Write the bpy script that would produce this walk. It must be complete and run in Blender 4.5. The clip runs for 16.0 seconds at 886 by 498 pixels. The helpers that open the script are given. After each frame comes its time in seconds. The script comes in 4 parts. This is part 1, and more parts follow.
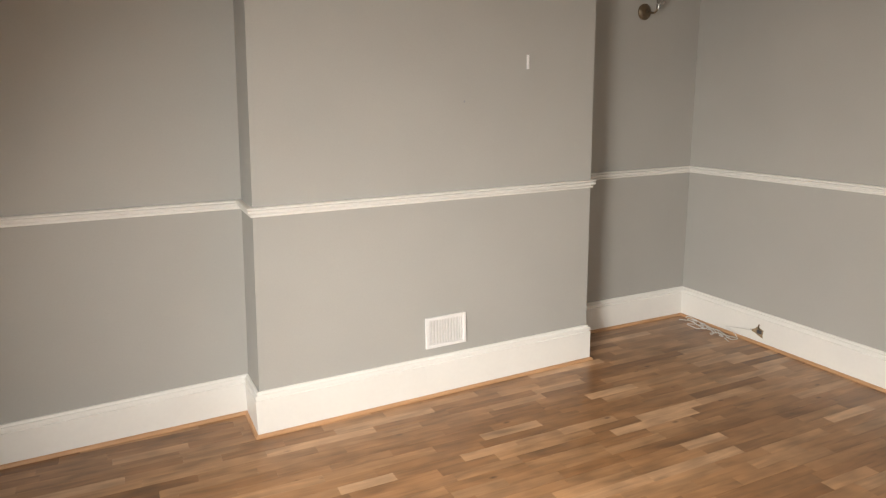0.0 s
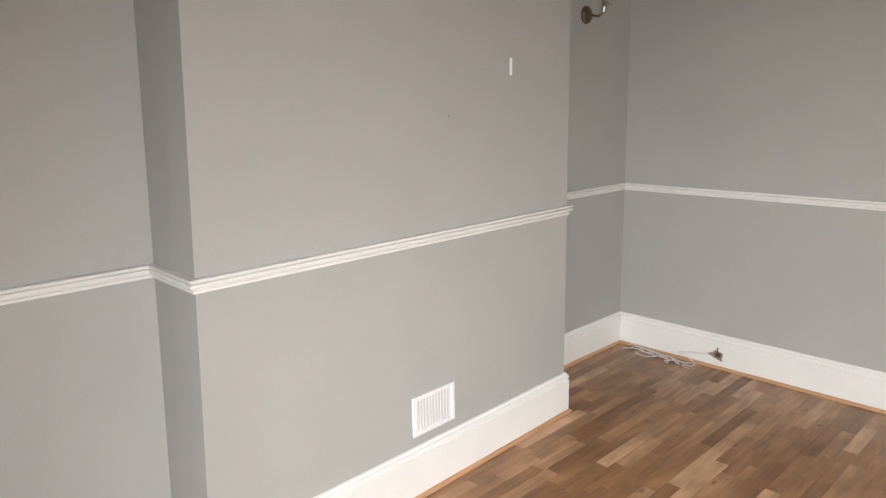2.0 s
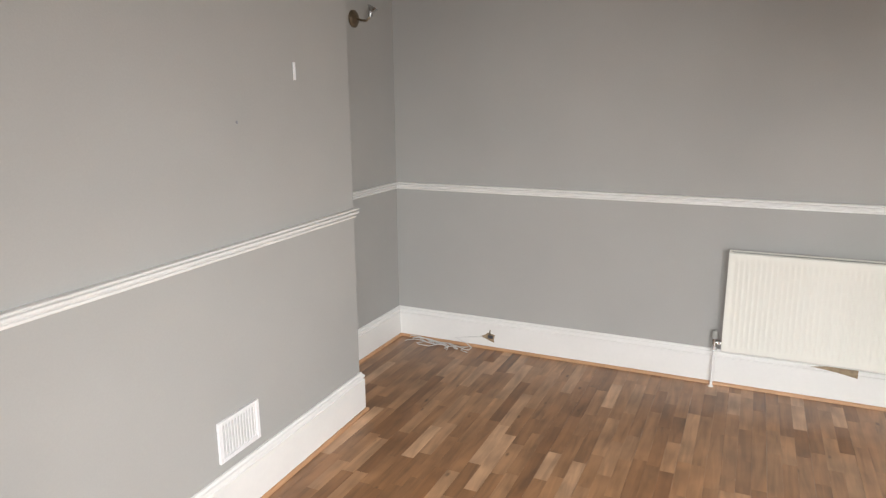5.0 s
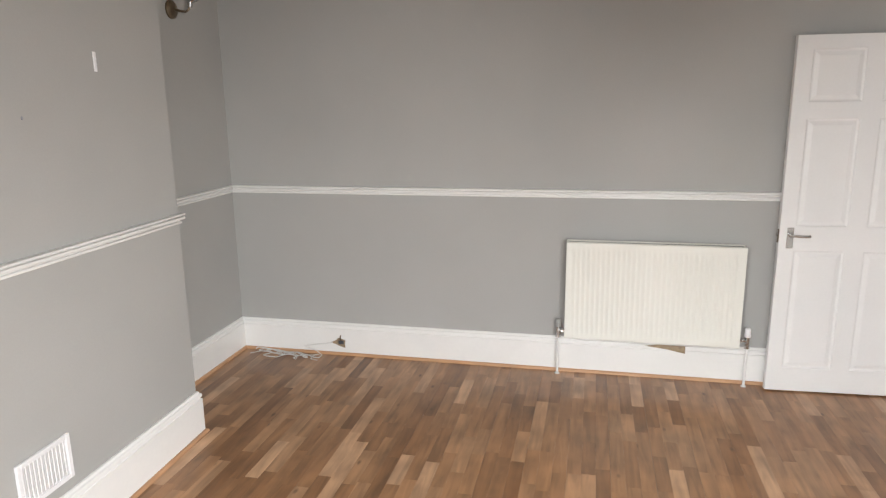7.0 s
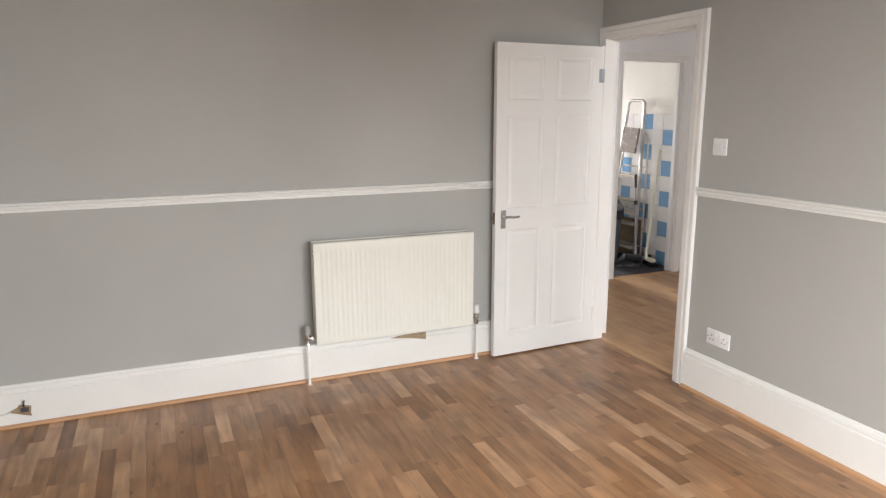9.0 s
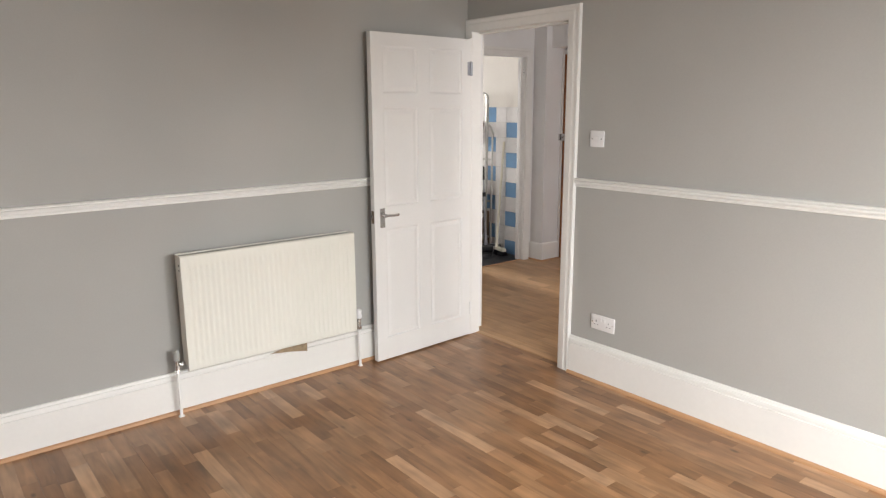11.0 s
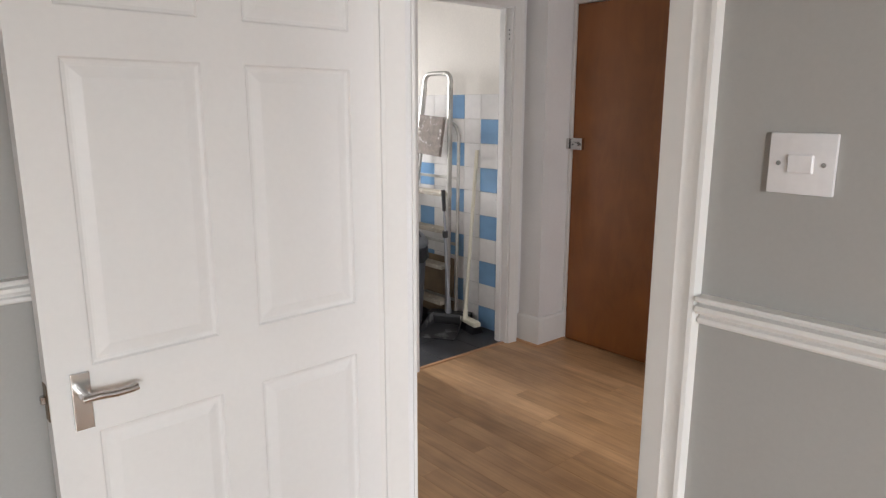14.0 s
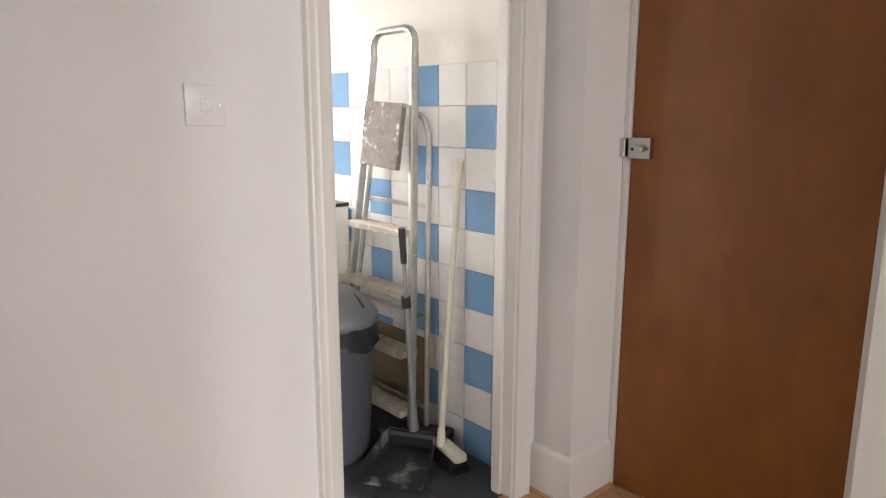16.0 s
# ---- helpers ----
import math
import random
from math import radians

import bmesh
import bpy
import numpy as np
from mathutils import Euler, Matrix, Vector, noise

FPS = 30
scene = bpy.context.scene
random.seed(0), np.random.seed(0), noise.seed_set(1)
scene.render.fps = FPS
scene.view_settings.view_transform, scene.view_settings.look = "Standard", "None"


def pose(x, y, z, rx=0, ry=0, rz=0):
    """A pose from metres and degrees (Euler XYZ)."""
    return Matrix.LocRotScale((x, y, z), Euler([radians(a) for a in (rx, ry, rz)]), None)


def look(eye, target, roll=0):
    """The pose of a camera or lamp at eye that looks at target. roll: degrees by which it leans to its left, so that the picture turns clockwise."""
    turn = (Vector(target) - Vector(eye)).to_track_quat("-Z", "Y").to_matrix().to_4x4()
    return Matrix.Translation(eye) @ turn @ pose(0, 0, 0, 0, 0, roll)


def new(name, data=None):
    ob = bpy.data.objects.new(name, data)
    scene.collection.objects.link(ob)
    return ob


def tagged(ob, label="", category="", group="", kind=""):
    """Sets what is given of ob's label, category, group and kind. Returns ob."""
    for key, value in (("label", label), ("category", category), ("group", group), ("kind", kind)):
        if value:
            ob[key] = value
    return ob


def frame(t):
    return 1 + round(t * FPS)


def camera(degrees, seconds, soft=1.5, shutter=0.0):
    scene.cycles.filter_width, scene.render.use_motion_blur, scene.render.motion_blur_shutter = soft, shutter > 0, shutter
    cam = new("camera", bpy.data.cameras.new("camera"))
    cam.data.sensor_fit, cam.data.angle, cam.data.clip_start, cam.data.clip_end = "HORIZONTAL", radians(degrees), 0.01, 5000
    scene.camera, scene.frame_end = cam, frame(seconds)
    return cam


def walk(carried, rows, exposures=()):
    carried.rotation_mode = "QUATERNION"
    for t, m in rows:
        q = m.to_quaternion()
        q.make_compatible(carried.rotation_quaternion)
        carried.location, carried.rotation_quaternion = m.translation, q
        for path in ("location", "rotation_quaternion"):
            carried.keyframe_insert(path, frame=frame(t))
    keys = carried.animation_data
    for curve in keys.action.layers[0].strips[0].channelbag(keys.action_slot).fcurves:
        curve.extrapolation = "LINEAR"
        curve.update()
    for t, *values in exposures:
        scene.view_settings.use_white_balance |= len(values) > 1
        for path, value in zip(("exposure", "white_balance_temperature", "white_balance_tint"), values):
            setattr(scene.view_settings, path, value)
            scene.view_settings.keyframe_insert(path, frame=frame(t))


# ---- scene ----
cam = camera(66.8, 16.0, soft=1.3)
PATH = [
    (0, (0.465, -0.029, 1.664), (1.293, 1.737, 1.223), -1.0),
    (0.5, (0.48, 0.327, 1.674), (1.38, 2.061, 1.246), -1.1),
    (1, (0.324, 0.625, 1.691), (1.316, 2.308, 1.264), -1.0),
    (1.5, (0.216, 0.893, 1.672), (1.465, 2.399, 1.255), -1.1),
    (2, (0.158, 1.199, 1.678), (1.501, 2.621, 1.262), -1.2),
    (2.5, (0.052, 1.316, 1.7), (1.492, 2.64, 1.285), -1.2),
    (3, (0.008, 1.368, 1.723), (1.596, 2.506, 1.295), -1.0),
    (3.5, (0.029, 1.375, 1.738), (1.714, 2.358, 1.294), -0.8),
    (4, (0.027, 1.376, 1.744), (1.765, 2.259, 1.298), -0.6),
    (6.5, (0.084, 1.363, 1.715), (1.905, 2.058, 1.27), -0.6),
    (7, (0.158, 1.321, 1.684), (2.062, 1.749, 1.248), -0.8),
    (7.5, (0.229, 1.337, 1.577), (2.188, 1.445, 1.188), -0.1),
    (8, (0.226, 1.591, 1.561), (2.177, 1.368, 1.179), 0.1),
    (8.5, (0.275, 1.934, 1.584), (2.139, 1.319, 1.195), -0.2),
    (9, (0.421, 2.237, 1.567), (2.223, 1.467, 1.17), -0.1),
    (9.5, (0.49, 2.475, 1.557), (2.259, 1.634, 1.153), -0.1),
    (10, (0.5, 2.694, 1.581), (2.148, 1.636, 1.174), -0.4),
    (12.5, (1.736, 1.613, 1.471), (3.216, 0.334, 1.052), -0.2),
    (13, (2.082, 1.248, 1.435), (3.564, -0.026, 1.012), -0.1),
    (13.5, (2.427, 0.835, 1.462), (3.913, -0.437, 1.046), -0.2),
    (14, (2.738, 0.511, 1.466), (4.221, -0.766, 1.055), 0.1),
    (14.5, (3.108, 0.195, 1.393), (4.612, -1.064, 1.003), 0.1),
    (15, (3.423, -0.131, 1.449), (4.937, -1.372, 1.043), -0.4),
    (15.5, (3.757, -0.439, 1.392), (5.222, -1.743, 1.004), 0.1),
    (16, (4.068, -0.801, 1.361), (5.538, -2.099, 0.97), 0.1),
]
walk(cam, [(t, look(eye, target, roll)) for t, eye, target, roll in PATH],
     exposures=[(0, 0.03, 7500, 10), (1, 0.03, 7100, 10), (2, 0.1, 6750, 10), (8, 0.06, 6650, 10), (10, 0.05, 6850, 10),
                (12.5, 0.02, 6800, 10), (13.5, 0.0, 6600, 10), (14.5, -0.12, 6650, 10), (15, 0.05, 6850, 10), (15.5, 0.2, 6750, 10), (16, 0.34, 6950, 10)])

# ---- world and light ----
world = bpy.data.worlds.new("sky")
scene.world = world
world.use_nodes = True
wn = world.node_tree.nodes
sky = wn.new("ShaderNodeTexSky")
sky.sky_type, sky.sun_disc, sky.sun_elevation, sky.sun_rotation = "NISHITA", False, radians(38), radians(250)
wn["Background"].inputs["Strength"].default_value = 0.1
world.node_tree.links.new(sky.outputs[0], wn["Background"].inputs["Color"])


def area_lamp(name, m, sx, sy, watts, colour, spread=180):
    data = bpy.data.lights.new(name, "AREA")
    data.shape, data.size, data.size_y, data.energy, data.color = "RECTANGLE", sx, sy, watts, colour
    data.spread = radians(spread)
    ob = new(name, data)
    ob.matrix_world = m
    return ob


# daylight of the bay and kitchen windows, and an added fill for the hall
def downward(x, y, z, turn, dip):
    """Lamp in a window, facing turn degrees from east and dipping towards the floor as sky light does."""
    a, d = radians(turn), radians(dip)
    return look((x, y, z), (x + math.cos(a) * math.cos(d), y + math.sin(a) * math.cos(d), z - math.sin(d)))


DAY = (0.935, 0.97, 1.0)
area_lamp("bay_daylight", downward(-1.0, 1.05, 1.6, 0, 27), 1.3, 1.1, 24, DAY, 92)
area_lamp("bay_daylight_south", downward(-0.73, 0.08, 1.6, 43, 20), 0.7, 1.1, 42, DAY, 84)
area_lamp("bay_daylight_north", downward(-0.73, 2.02, 1.6, -47, 23), 0.7, 1.1, 43, DAY, 90)
area_lamp("kitchen_daylight", look((8.9, -1.98, 1.70), (5.0, -2.05, 0.0)), 0.85, 1.05, 60, (0.98, 0.98, 1.0), 95)
# unseen fill lamp added to brighten the hall; its source is not known
area_lamp("hall_daylight", look((1.03, -1.65, 1.75), (4.0, -2.8, 0.9)), 0.9, 0.7, 23, (0.96, 0.96, 1.0), 130)


# ---- materials ----
def mat(name, colour, rough=0.6, metal=0.0, vary=0.06, scale=2.5, fine=60.0, bump=0.05, fine_vary=0.03, spots=None):
    """Paint-like surface: broad and fine change of tone and fine relief. spots: (colour, amount, scale)."""
    m = bpy.data.materials.new(name)
    m.use_nodes = True
    nt = m.node_tree
    n, l = nt.nodes, nt.links
    b = n["Principled BSDF"]
    tc = n.new("ShaderNodeTexCoord")
    n1, n2 = n.new("ShaderNodeTexNoise"), n.new("ShaderNodeTexNoise")
    n1.inputs["Scale"].default_value, n1.inputs["Detail"].default_value = scale, 3
    n2.inputs["Scale"].default_value, n2.inputs["Detail"].default_value = fine, 4
    l.new(tc.outputs["Object"], n1.inputs["Vector"]), l.new(tc.outputs["Object"], n2.inputs["Vector"])
    r1, r2 = n.new("ShaderNodeMapRange"), n.new("ShaderNodeMapRange")
    r1.inputs["From Min"].default_value, r1.inputs["From Max"].default_value = 0.3, 0.7
    r2.inputs["From Min"].default_value, r2.inputs["From Max"].default_value = 0.3, 0.7
    r1.inputs["To Min"].default_value, r1.inputs["To Max"].default_value = 1 - vary, 1 + vary
    r2.inputs["To Min"].default_value, r2.inputs["To Max"].default_value = 1 - fine_vary, 1 + fine_vary
    l.new(n1.outputs["Fac"], r1.inputs["Value"]), l.new(n2.outputs["Fac"], r2.inputs["Value"])
    mul = n.new("ShaderNodeMath")
    mul.operation = "MULTIPLY"
    l.new(r1.outputs[0], mul.inputs[0]), l.new(r2.outputs[0], mul.inputs[1])
    mix = n.new("ShaderNodeVectorMath")
    mix.operation = "SCALE"
    mix.inputs[0].default_value = colour
    l.new(mul.outputs[0], mix.inputs["Scale"])
    out = mix.outputs[0]
    if spots:
        n3, ramp, mx = n.new("ShaderNodeTexNoise"), n.new("ShaderNodeMapRange"), n.new("ShaderNodeMix")
        n3.inputs["Scale"].default_value, n3.inputs["Detail"].default_value = spots[2], 5
        ramp.inputs["From Min"].default_value, ramp.inputs["From Max"].default_value = 1 - spots[1], 1 - spots[1] + (spots[3] if len(spots) > 3 else 0.05)
        mx.data_type = "RGBA"
        l.new(tc.outputs["Object"], n3.inputs["Vector"]), l.new(n3.outputs["Fac"], ramp.inputs["Value"])
        l.new(ramp.outputs[0], mx.inputs["Factor"]), l.new(out, mx.inputs["A"])
        mx.inputs["B"].default_value = (*spots[0], 1)
        out = mx.outputs["Result"]
    l.new(out, b.inputs["Base Color"])
    b.inputs["Roughness"].default_value, b.inputs["Metallic"].default_value = rough, metal
    bp = n.new("ShaderNodeBump")
    bp.inputs["Strength"].default_value, bp.inputs["Distance"].default_value = bump, 0.004
    l.new(n2.outputs["Fac"], bp.inputs["Height"]), l.new(bp.outputs[0], b.inputs["Normal"])
    return m


def wood(name, stops, rough=0.35, per_island=False, grain=(2.5, 42.0, 42.0), depth=0.25, random_tone=True, swirl=0.6, knots=0.0):
    """Timber with grain along x; each piece takes its own tone."""
    m = bpy.data.materials.new(name)
    m.use_nodes = True
    nt = m.node_tree
    n, l = nt.nodes, nt.links
    b = n["Principled BSDF"]
    geo = n.new("ShaderNodeNewGeometry")
    rnd = geo.outputs["Random Per Island"] if per_island else n.new("ShaderNodeObjectInfo").outputs["Random"]
    ramp = n.new("ShaderNodeValToRGB")
    els = ramp.color_ramp.elements
    while len(els) < len(stops):
        els.new(0.5)
    for e, (p, c) in zip(els, stops):
        e.position, e.color = p, (*c, 1)
    # position shifted by the piece's own random, so that the grain breaks at each joint
    off = n.new("ShaderNodeVectorMath")
    off.operation = "MULTIPLY_ADD"
    comb = n.new("ShaderNodeCombineXYZ")
    for i in range(3):
        l.new(rnd, comb.inputs[i])
    off.inputs[1].default_value = (37.0, 53.0, 11.0)
    l.new(comb.outputs[0], off.inputs[0]), l.new(geo.outputs["Position"], off.inputs[2])
    mp = n.new("ShaderNodeMapping")
    mp.inputs["Scale"].default_value = grain
    l.new(off.outputs[0], mp.inputs["Vector"])
    g = n.new("ShaderNodeTexNoise")
    g.inputs["Scale"].default_value, g.inputs["Detail"].default_value, g.inputs["Distortion"].default_value = 1.0, 5, swirl
    l.new(mp.outputs[0], g.inputs["Vector"])
    broad = n.new("ShaderNodeTexNoise")
    broad.inputs["Scale"].default_value = 5.0
    l.new(off.outputs[0], broad.inputs["Vector"])
    add = n.new("ShaderNodeMath")
    add.operation = "ADD"
    r1, r2 = n.new("ShaderNodeMapRange"), n.new("ShaderNodeMapRange")
    for r, s in ((r1, depth), (r2, depth * 0.8)):
        r.inputs["From Min"].default_value, r.inputs["From Max"].default_value = 0.25, 0.75
        r.inputs["To Min"].default_value, r.inputs["To Max"].default_value = 0.5 - s, 0.5 + s
    l.new(g.outputs["Fac"], r1.inputs["Value"]), l.new(broad.outputs["Fac"], r2.inputs["Value"])
    l.new(r1.outputs[0], add.inputs[0]), l.new(r2.outputs[0], add.inputs[1])
    sc = n.new("ShaderNodeVectorMath")
    sc.operation = "SCALE"
    if random_tone:
        l.new(rnd, ramp.inputs["Fac"])
    else:
        ramp.inputs["Fac"].default_value = 0.5
    l.new(ramp.outputs["Color"], sc.inputs[0]), l.new(add.outputs[0], sc.inputs["Scale"])
    tone = sc.outputs[0]
    if knots:
        kn, kr, km = n.new("ShaderNodeTexVoronoi"), n.new("ShaderNodeMapRange"), n.new("ShaderNodeVectorMath")
        squash = n.new("ShaderNodeMapping")
        squash.inputs["Scale"].default_value = (0.45, 1.0, 0.0)
        l.new(off.outputs[0], squash.inputs["Vector"]), l.new(squash.outputs[0], kn.inputs["Vector"])
        kn.inputs["Scale"].default_value = 7.0
        kr.inputs["From Min"].default_value, kr.inputs["From Max"].default_value = knots * 0.4, knots * 1.6
        kr.inputs["To Min"].default_value = 0.42
        km.operation = "SCALE"
        l.new(kn.outputs["Distance"], kr.inputs["Value"])
        l.new(tone, km.inputs[0]), l.new(kr.outputs[0], km.inputs["Scale"])
        tone = km.outputs[0]
    l.new(tone, b.inputs["Base Color"])
    b.inputs["Roughness"].default_value = rough
    bp = n.new("ShaderNodeBump")
    bp.inputs["Strength"].default_value, bp.inputs["Distance"].default_value = 0.06, 0.002
    l.new(g.outputs["Fac"], bp.inputs["Height"]), l.new(bp.outputs[0], b.inputs["Normal"])
    return m


GREY = mat("grey_wall_paint", (0.402, 0.398, 0.382), 0.72, vary=0.045, scale=1.1, fine=140, bump=0.06, fine_vary=0.015)
CEIL = mat("ceiling_paint", (0.64, 0.61, 0.56), 0.85, vary=0.02)
GLOSS = mat("white_gloss_paint", (0.80, 0.79, 0.77), 0.38, vary=0.025, scale=3, fine=45, bump=0.04, fine_vary=0.01)
DOORW = mat("white_door_paint", (0.80, 0.795, 0.785), 0.42, vary=0.02, scale=3, fine=70, bump=0.05, fine_vary=0.01)
HALLW = mat("white_hall_paint", (0.79, 0.785, 0.785), 0.7, vary=0.04, scale=2.2, fine=120, bump=0.08, fine_vary=0.02)
CREAM = mat("cream_kitchen_paint", (0.74, 0.70, 0.64), 0.7, vary=0.03, fine=120)
RADW = mat("radiator_enamel", (0.75, 0.74, 0.68), 0.35, vary=0.015, fine=20, bump=0.0, fine_vary=0.005)
RADD = mat("radiator_grille_grey", (0.36, 0.36, 0.34), 0.5)
VBACK = mat("vent_backing", (0.62, 0.61, 0.59), 0.6)
PLAST = mat("white_plastic", (0.80, 0.79, 0.80), 0.3, vary=0.02, bump=0.01)
SLOT = mat("dark_slot", (0.06, 0.06, 0.07), 0.6)
CHROME = mat("satin_chrome", (0.56, 0.55, 0.54), 0.25, 1.0, vary=0.08, scale=20, fine=200, bump=0.02)
BRASSY = mat("tarnished_bronze", (0.20, 0.15, 0.10), 0.42, 0.8, vary=0.15, scale=30)
ALU = mat("worn_aluminium", (0.47, 0.455, 0.43), 0.36, 0.85, vary=0.14, scale=12, fine=160, fine_vary=0.08, bump=0.08, spots=((0.62, 0.60, 0.55), 0.36, 34))
STEEL = mat("dull_grey_tube", (0.33, 0.34, 0.37), 0.4, 0.6, vary=0.1, scale=10)
CRUST = mat("paint_crusted_plate", (0.24, 0.20, 0.175), 0.8, 0.2, vary=0.2, scale=18, fine=120, fine_vary=0.15, bump=0.5, spots=((0.62, 0.58, 0.55), 0.42, 38, 0.1))
TREADM = mat("dusty_tread", (0.44, 0.39, 0.32), 0.7, 0.2, vary=0.15, scale=14, fine=150, bump=0.2, spots=((0.66, 0.63, 0.56), 0.40, 40, 0.1))
BLACK = mat("black_plastic", (0.018, 0.018, 0.02), 0.35, vary=0.2, fine_vary=0.1)
DUSTY = mat("dusty_black_plastic", (0.025, 0.025, 0.028), 0.5, vary=0.2, spots=((0.30, 0.30, 0.30), 0.43, 11, 0.2))
BINM = mat("grey_bin_plastic", (0.09, 0.098, 0.115), 0.38, vary=0.08, bump=0.03)
BINLID = mat("grey_lid_plastic", (0.13, 0.137, 0.148), 0.35, vary=0.05)
BAG = mat("black_bin_bag", (0.015, 0.015, 0.017), 0.3, bump=0.4, fine=30)
IVORY = mat("ivory_plastic", (0.72, 0.68, 0.56), 0.4, vary=0.05)
TILEW = mat("white_tile_glaze", (0.80, 0.78, 0.76), 0.12, vary=0.02, bump=0.02, fine=20)
TILEB = mat("blue_tile_glaze", (0.21, 0.38, 0.60), 0.12, vary=0.08, bump=0.02, fine=20)
GROUT = mat("grey_grout", (0.60, 0.57, 0.53), 0.9)
SLATE = mat("dark_slate_vinyl", (0.034, 0.036, 0.042), 0.48, vary=0.25, scale=6, fine=60, fine_vary=0.15, bump=0.1)
UNDER = mat("dark_underlay", (0.13, 0.075, 0.04), 0.9)
BARE = mat("bare_plaster_wood", (0.30, 0.22, 0.14), 0.85, vary=0.25, scale=25, fine=120, bump=0.4)
CABLE = mat("white_cable", (0.66, 0.65, 0.63), 0.45)
BOARD = mat("brown_board", (0.20, 0.14, 0.085), 0.8, vary=0.15, scale=10)
GLASS = bpy.data.materials.new("window_glass")
GLASS.use_nodes = True
gb = GLASS.node_tree.nodes["Principled BSDF"]
gb.inputs["Transmission Weight"].default_value, gb.inputs["Roughness"].default_value, gb.inputs["IOR"].default_value = 1.0, 0.0, 1.05
OAK = [(0.0, (0.209, 0.097, 0.039)), (0.25, (0.281, 0.139, 0.061)), (0.6, (0.321, 0.166, 0.077)), (0.85, (0.367, 0.201, 0.101)), (1.0, (0.479, 0.289, 0.166))]
STRIP = wood("oak_strip", OAK, 0.3, depth=0.32, knots=0.055, grain=(3.0, 26.0, 26.0))
STRIPS = wood("oak_strip_joined", OAK, 0.3, per_island=True, depth=0.32, knots=0.055, grain=(3.0, 26.0, 26.0))
HOAK = [(0.0, (0.42, 0.248, 0.122)), (0.5, (0.465, 0.277, 0.142)), (1.0, (0.51, 0.312, 0.166))]
HSTRIP = wood("pale_oak_board", HOAK, 0.38, depth=0.2)
BEADM = wood("beech_bead", [(0.0, (0.46, 0.25, 0.13)), (0.5, (0.50, 0.28, 0.15)), (1.0, (0.54, 0.30, 0.16))], 0.45, grain=(6, 6, 60), depth=0.1, random_tone=False)
PLY = wood("brown_stained_ply", [(0.0, (0.245, 0.082, 0.018)), (0.5, (0.26, 0.089, 0.019)), (1.0, (0.275, 0.096, 0.021))], 0.36, grain=(6.0, 6.0, 1.8), depth=0.13, random_tone=False, swirl=3.0)


# ---- mesh helpers ----
def box(bm, x0, x1, y0, y1, z0, z1, bevel=0.0, segs=1):
    vs = [bm.verts.new((x, y, z)) for x in (x0, x1) for y in (y0, y1) for z in (z0, z1)]
    fs = [bm.faces.new([vs[i] for i in f]) for f in ((0, 1, 3, 2), (4, 6, 7, 5), (0, 4, 5, 1), (2, 3, 7, 6), (0, 2, 6, 4), (1, 5, 7, 3))]
    if bevel:
        edges = list({e for f in fs for e in f.edges})
        bmesh.ops.bevel(bm, geom=edges, offset=bevel, segments=segs, affect="EDGES", profile=0.6)
    return vs


def cyl(bm, p0, p1, r0, r1=None, segs=16):
    """Round bar from p0 to p1."""
    p0, p1 = Vector(p0), Vector(p1)
    r1 = r0 if r1 is None else r1
    q = (p1 - p0).to_track_quat("Z", "Y").to_matrix().to_4x4()
    bmesh.ops.create_cone(bm, cap_ends=True, segments=segs, radius1=r0, radius2=r1, depth=(p1 - p0).length, matrix=Matrix.Translation((p0 + p1) / 2) @ q)


def bar(bm, p0, p1, w, d, bevel=0.003, up=(0, 1, 0)):
    """Flat bar from p0 to p1, w wide across and d deep along up."""
    p0, p1 = Vector(p0), Vector(p1)
    z = (p1 - p0).normalized()
    y = (Vector(up) - z * z.dot(Vector(up))).normalized()
    x = y.cross(z)
    m = Matrix((x, y, z)).transposed().to_4x4()
    m.translation = p0
    b2 = bmesh.new()
    box(b2, -w / 2, w / 2, -d / 2, d / 2, 0, (p1 - p0).length, bevel, 2)
    b2.transform(m)
    me = bpy.data.meshes.new("tmp")
    b2.to_mesh(me), b2.free()
    bm.from_mesh(me)
    bpy.data.meshes.remove(me)


def tube(bm, pts, r, segs=8):
    """Round tube through the points."""
    pts = [Vector(p) for p in pts]
    rings = []
    for i, p in enumerate(pts):
        d = (pts[min(i + 1, len(pts) - 1)] - pts[max(i - 1, 0)]).normalized()
        a = d.orthogonal().normalized() if i == 0 else (last - d * last.dot(d)).normalized()
        last, c = a, d.cross(a)
        rings.append([bm.verts.new(p + r * (math.cos(t) * a + math.sin(t) * c)) for t in (2 * math.pi * k / segs for k in range(segs))])
    for u, v in zip(rings, rings[1:]):
        for k in range(segs):
            bm.faces.new((u[k], u[(k + 1) % segs], v[(k + 1) % segs], v[k]))
    bm.faces.new(rings[0][::-1]), bm.faces.new(rings[-1])


def lathe(bm, profile, centre, segs=28):
    rings = [[bm.verts.new((centre[0] + r * math.cos(t), centre[1] + r * math.sin(t), centre[2] + z)) for t in (2 * math.pi * k / segs for k in range(segs))] for r, z in profile]
    for u, v in zip(rings, rings[1:]):
        for k in range(segs):
            bm.faces.new((u[k], u[(k + 1) % segs], v[(k + 1) % segs], v[k]))
    bm.faces.new(rings[0][::-1]), bm.faces.new(rings[-1])


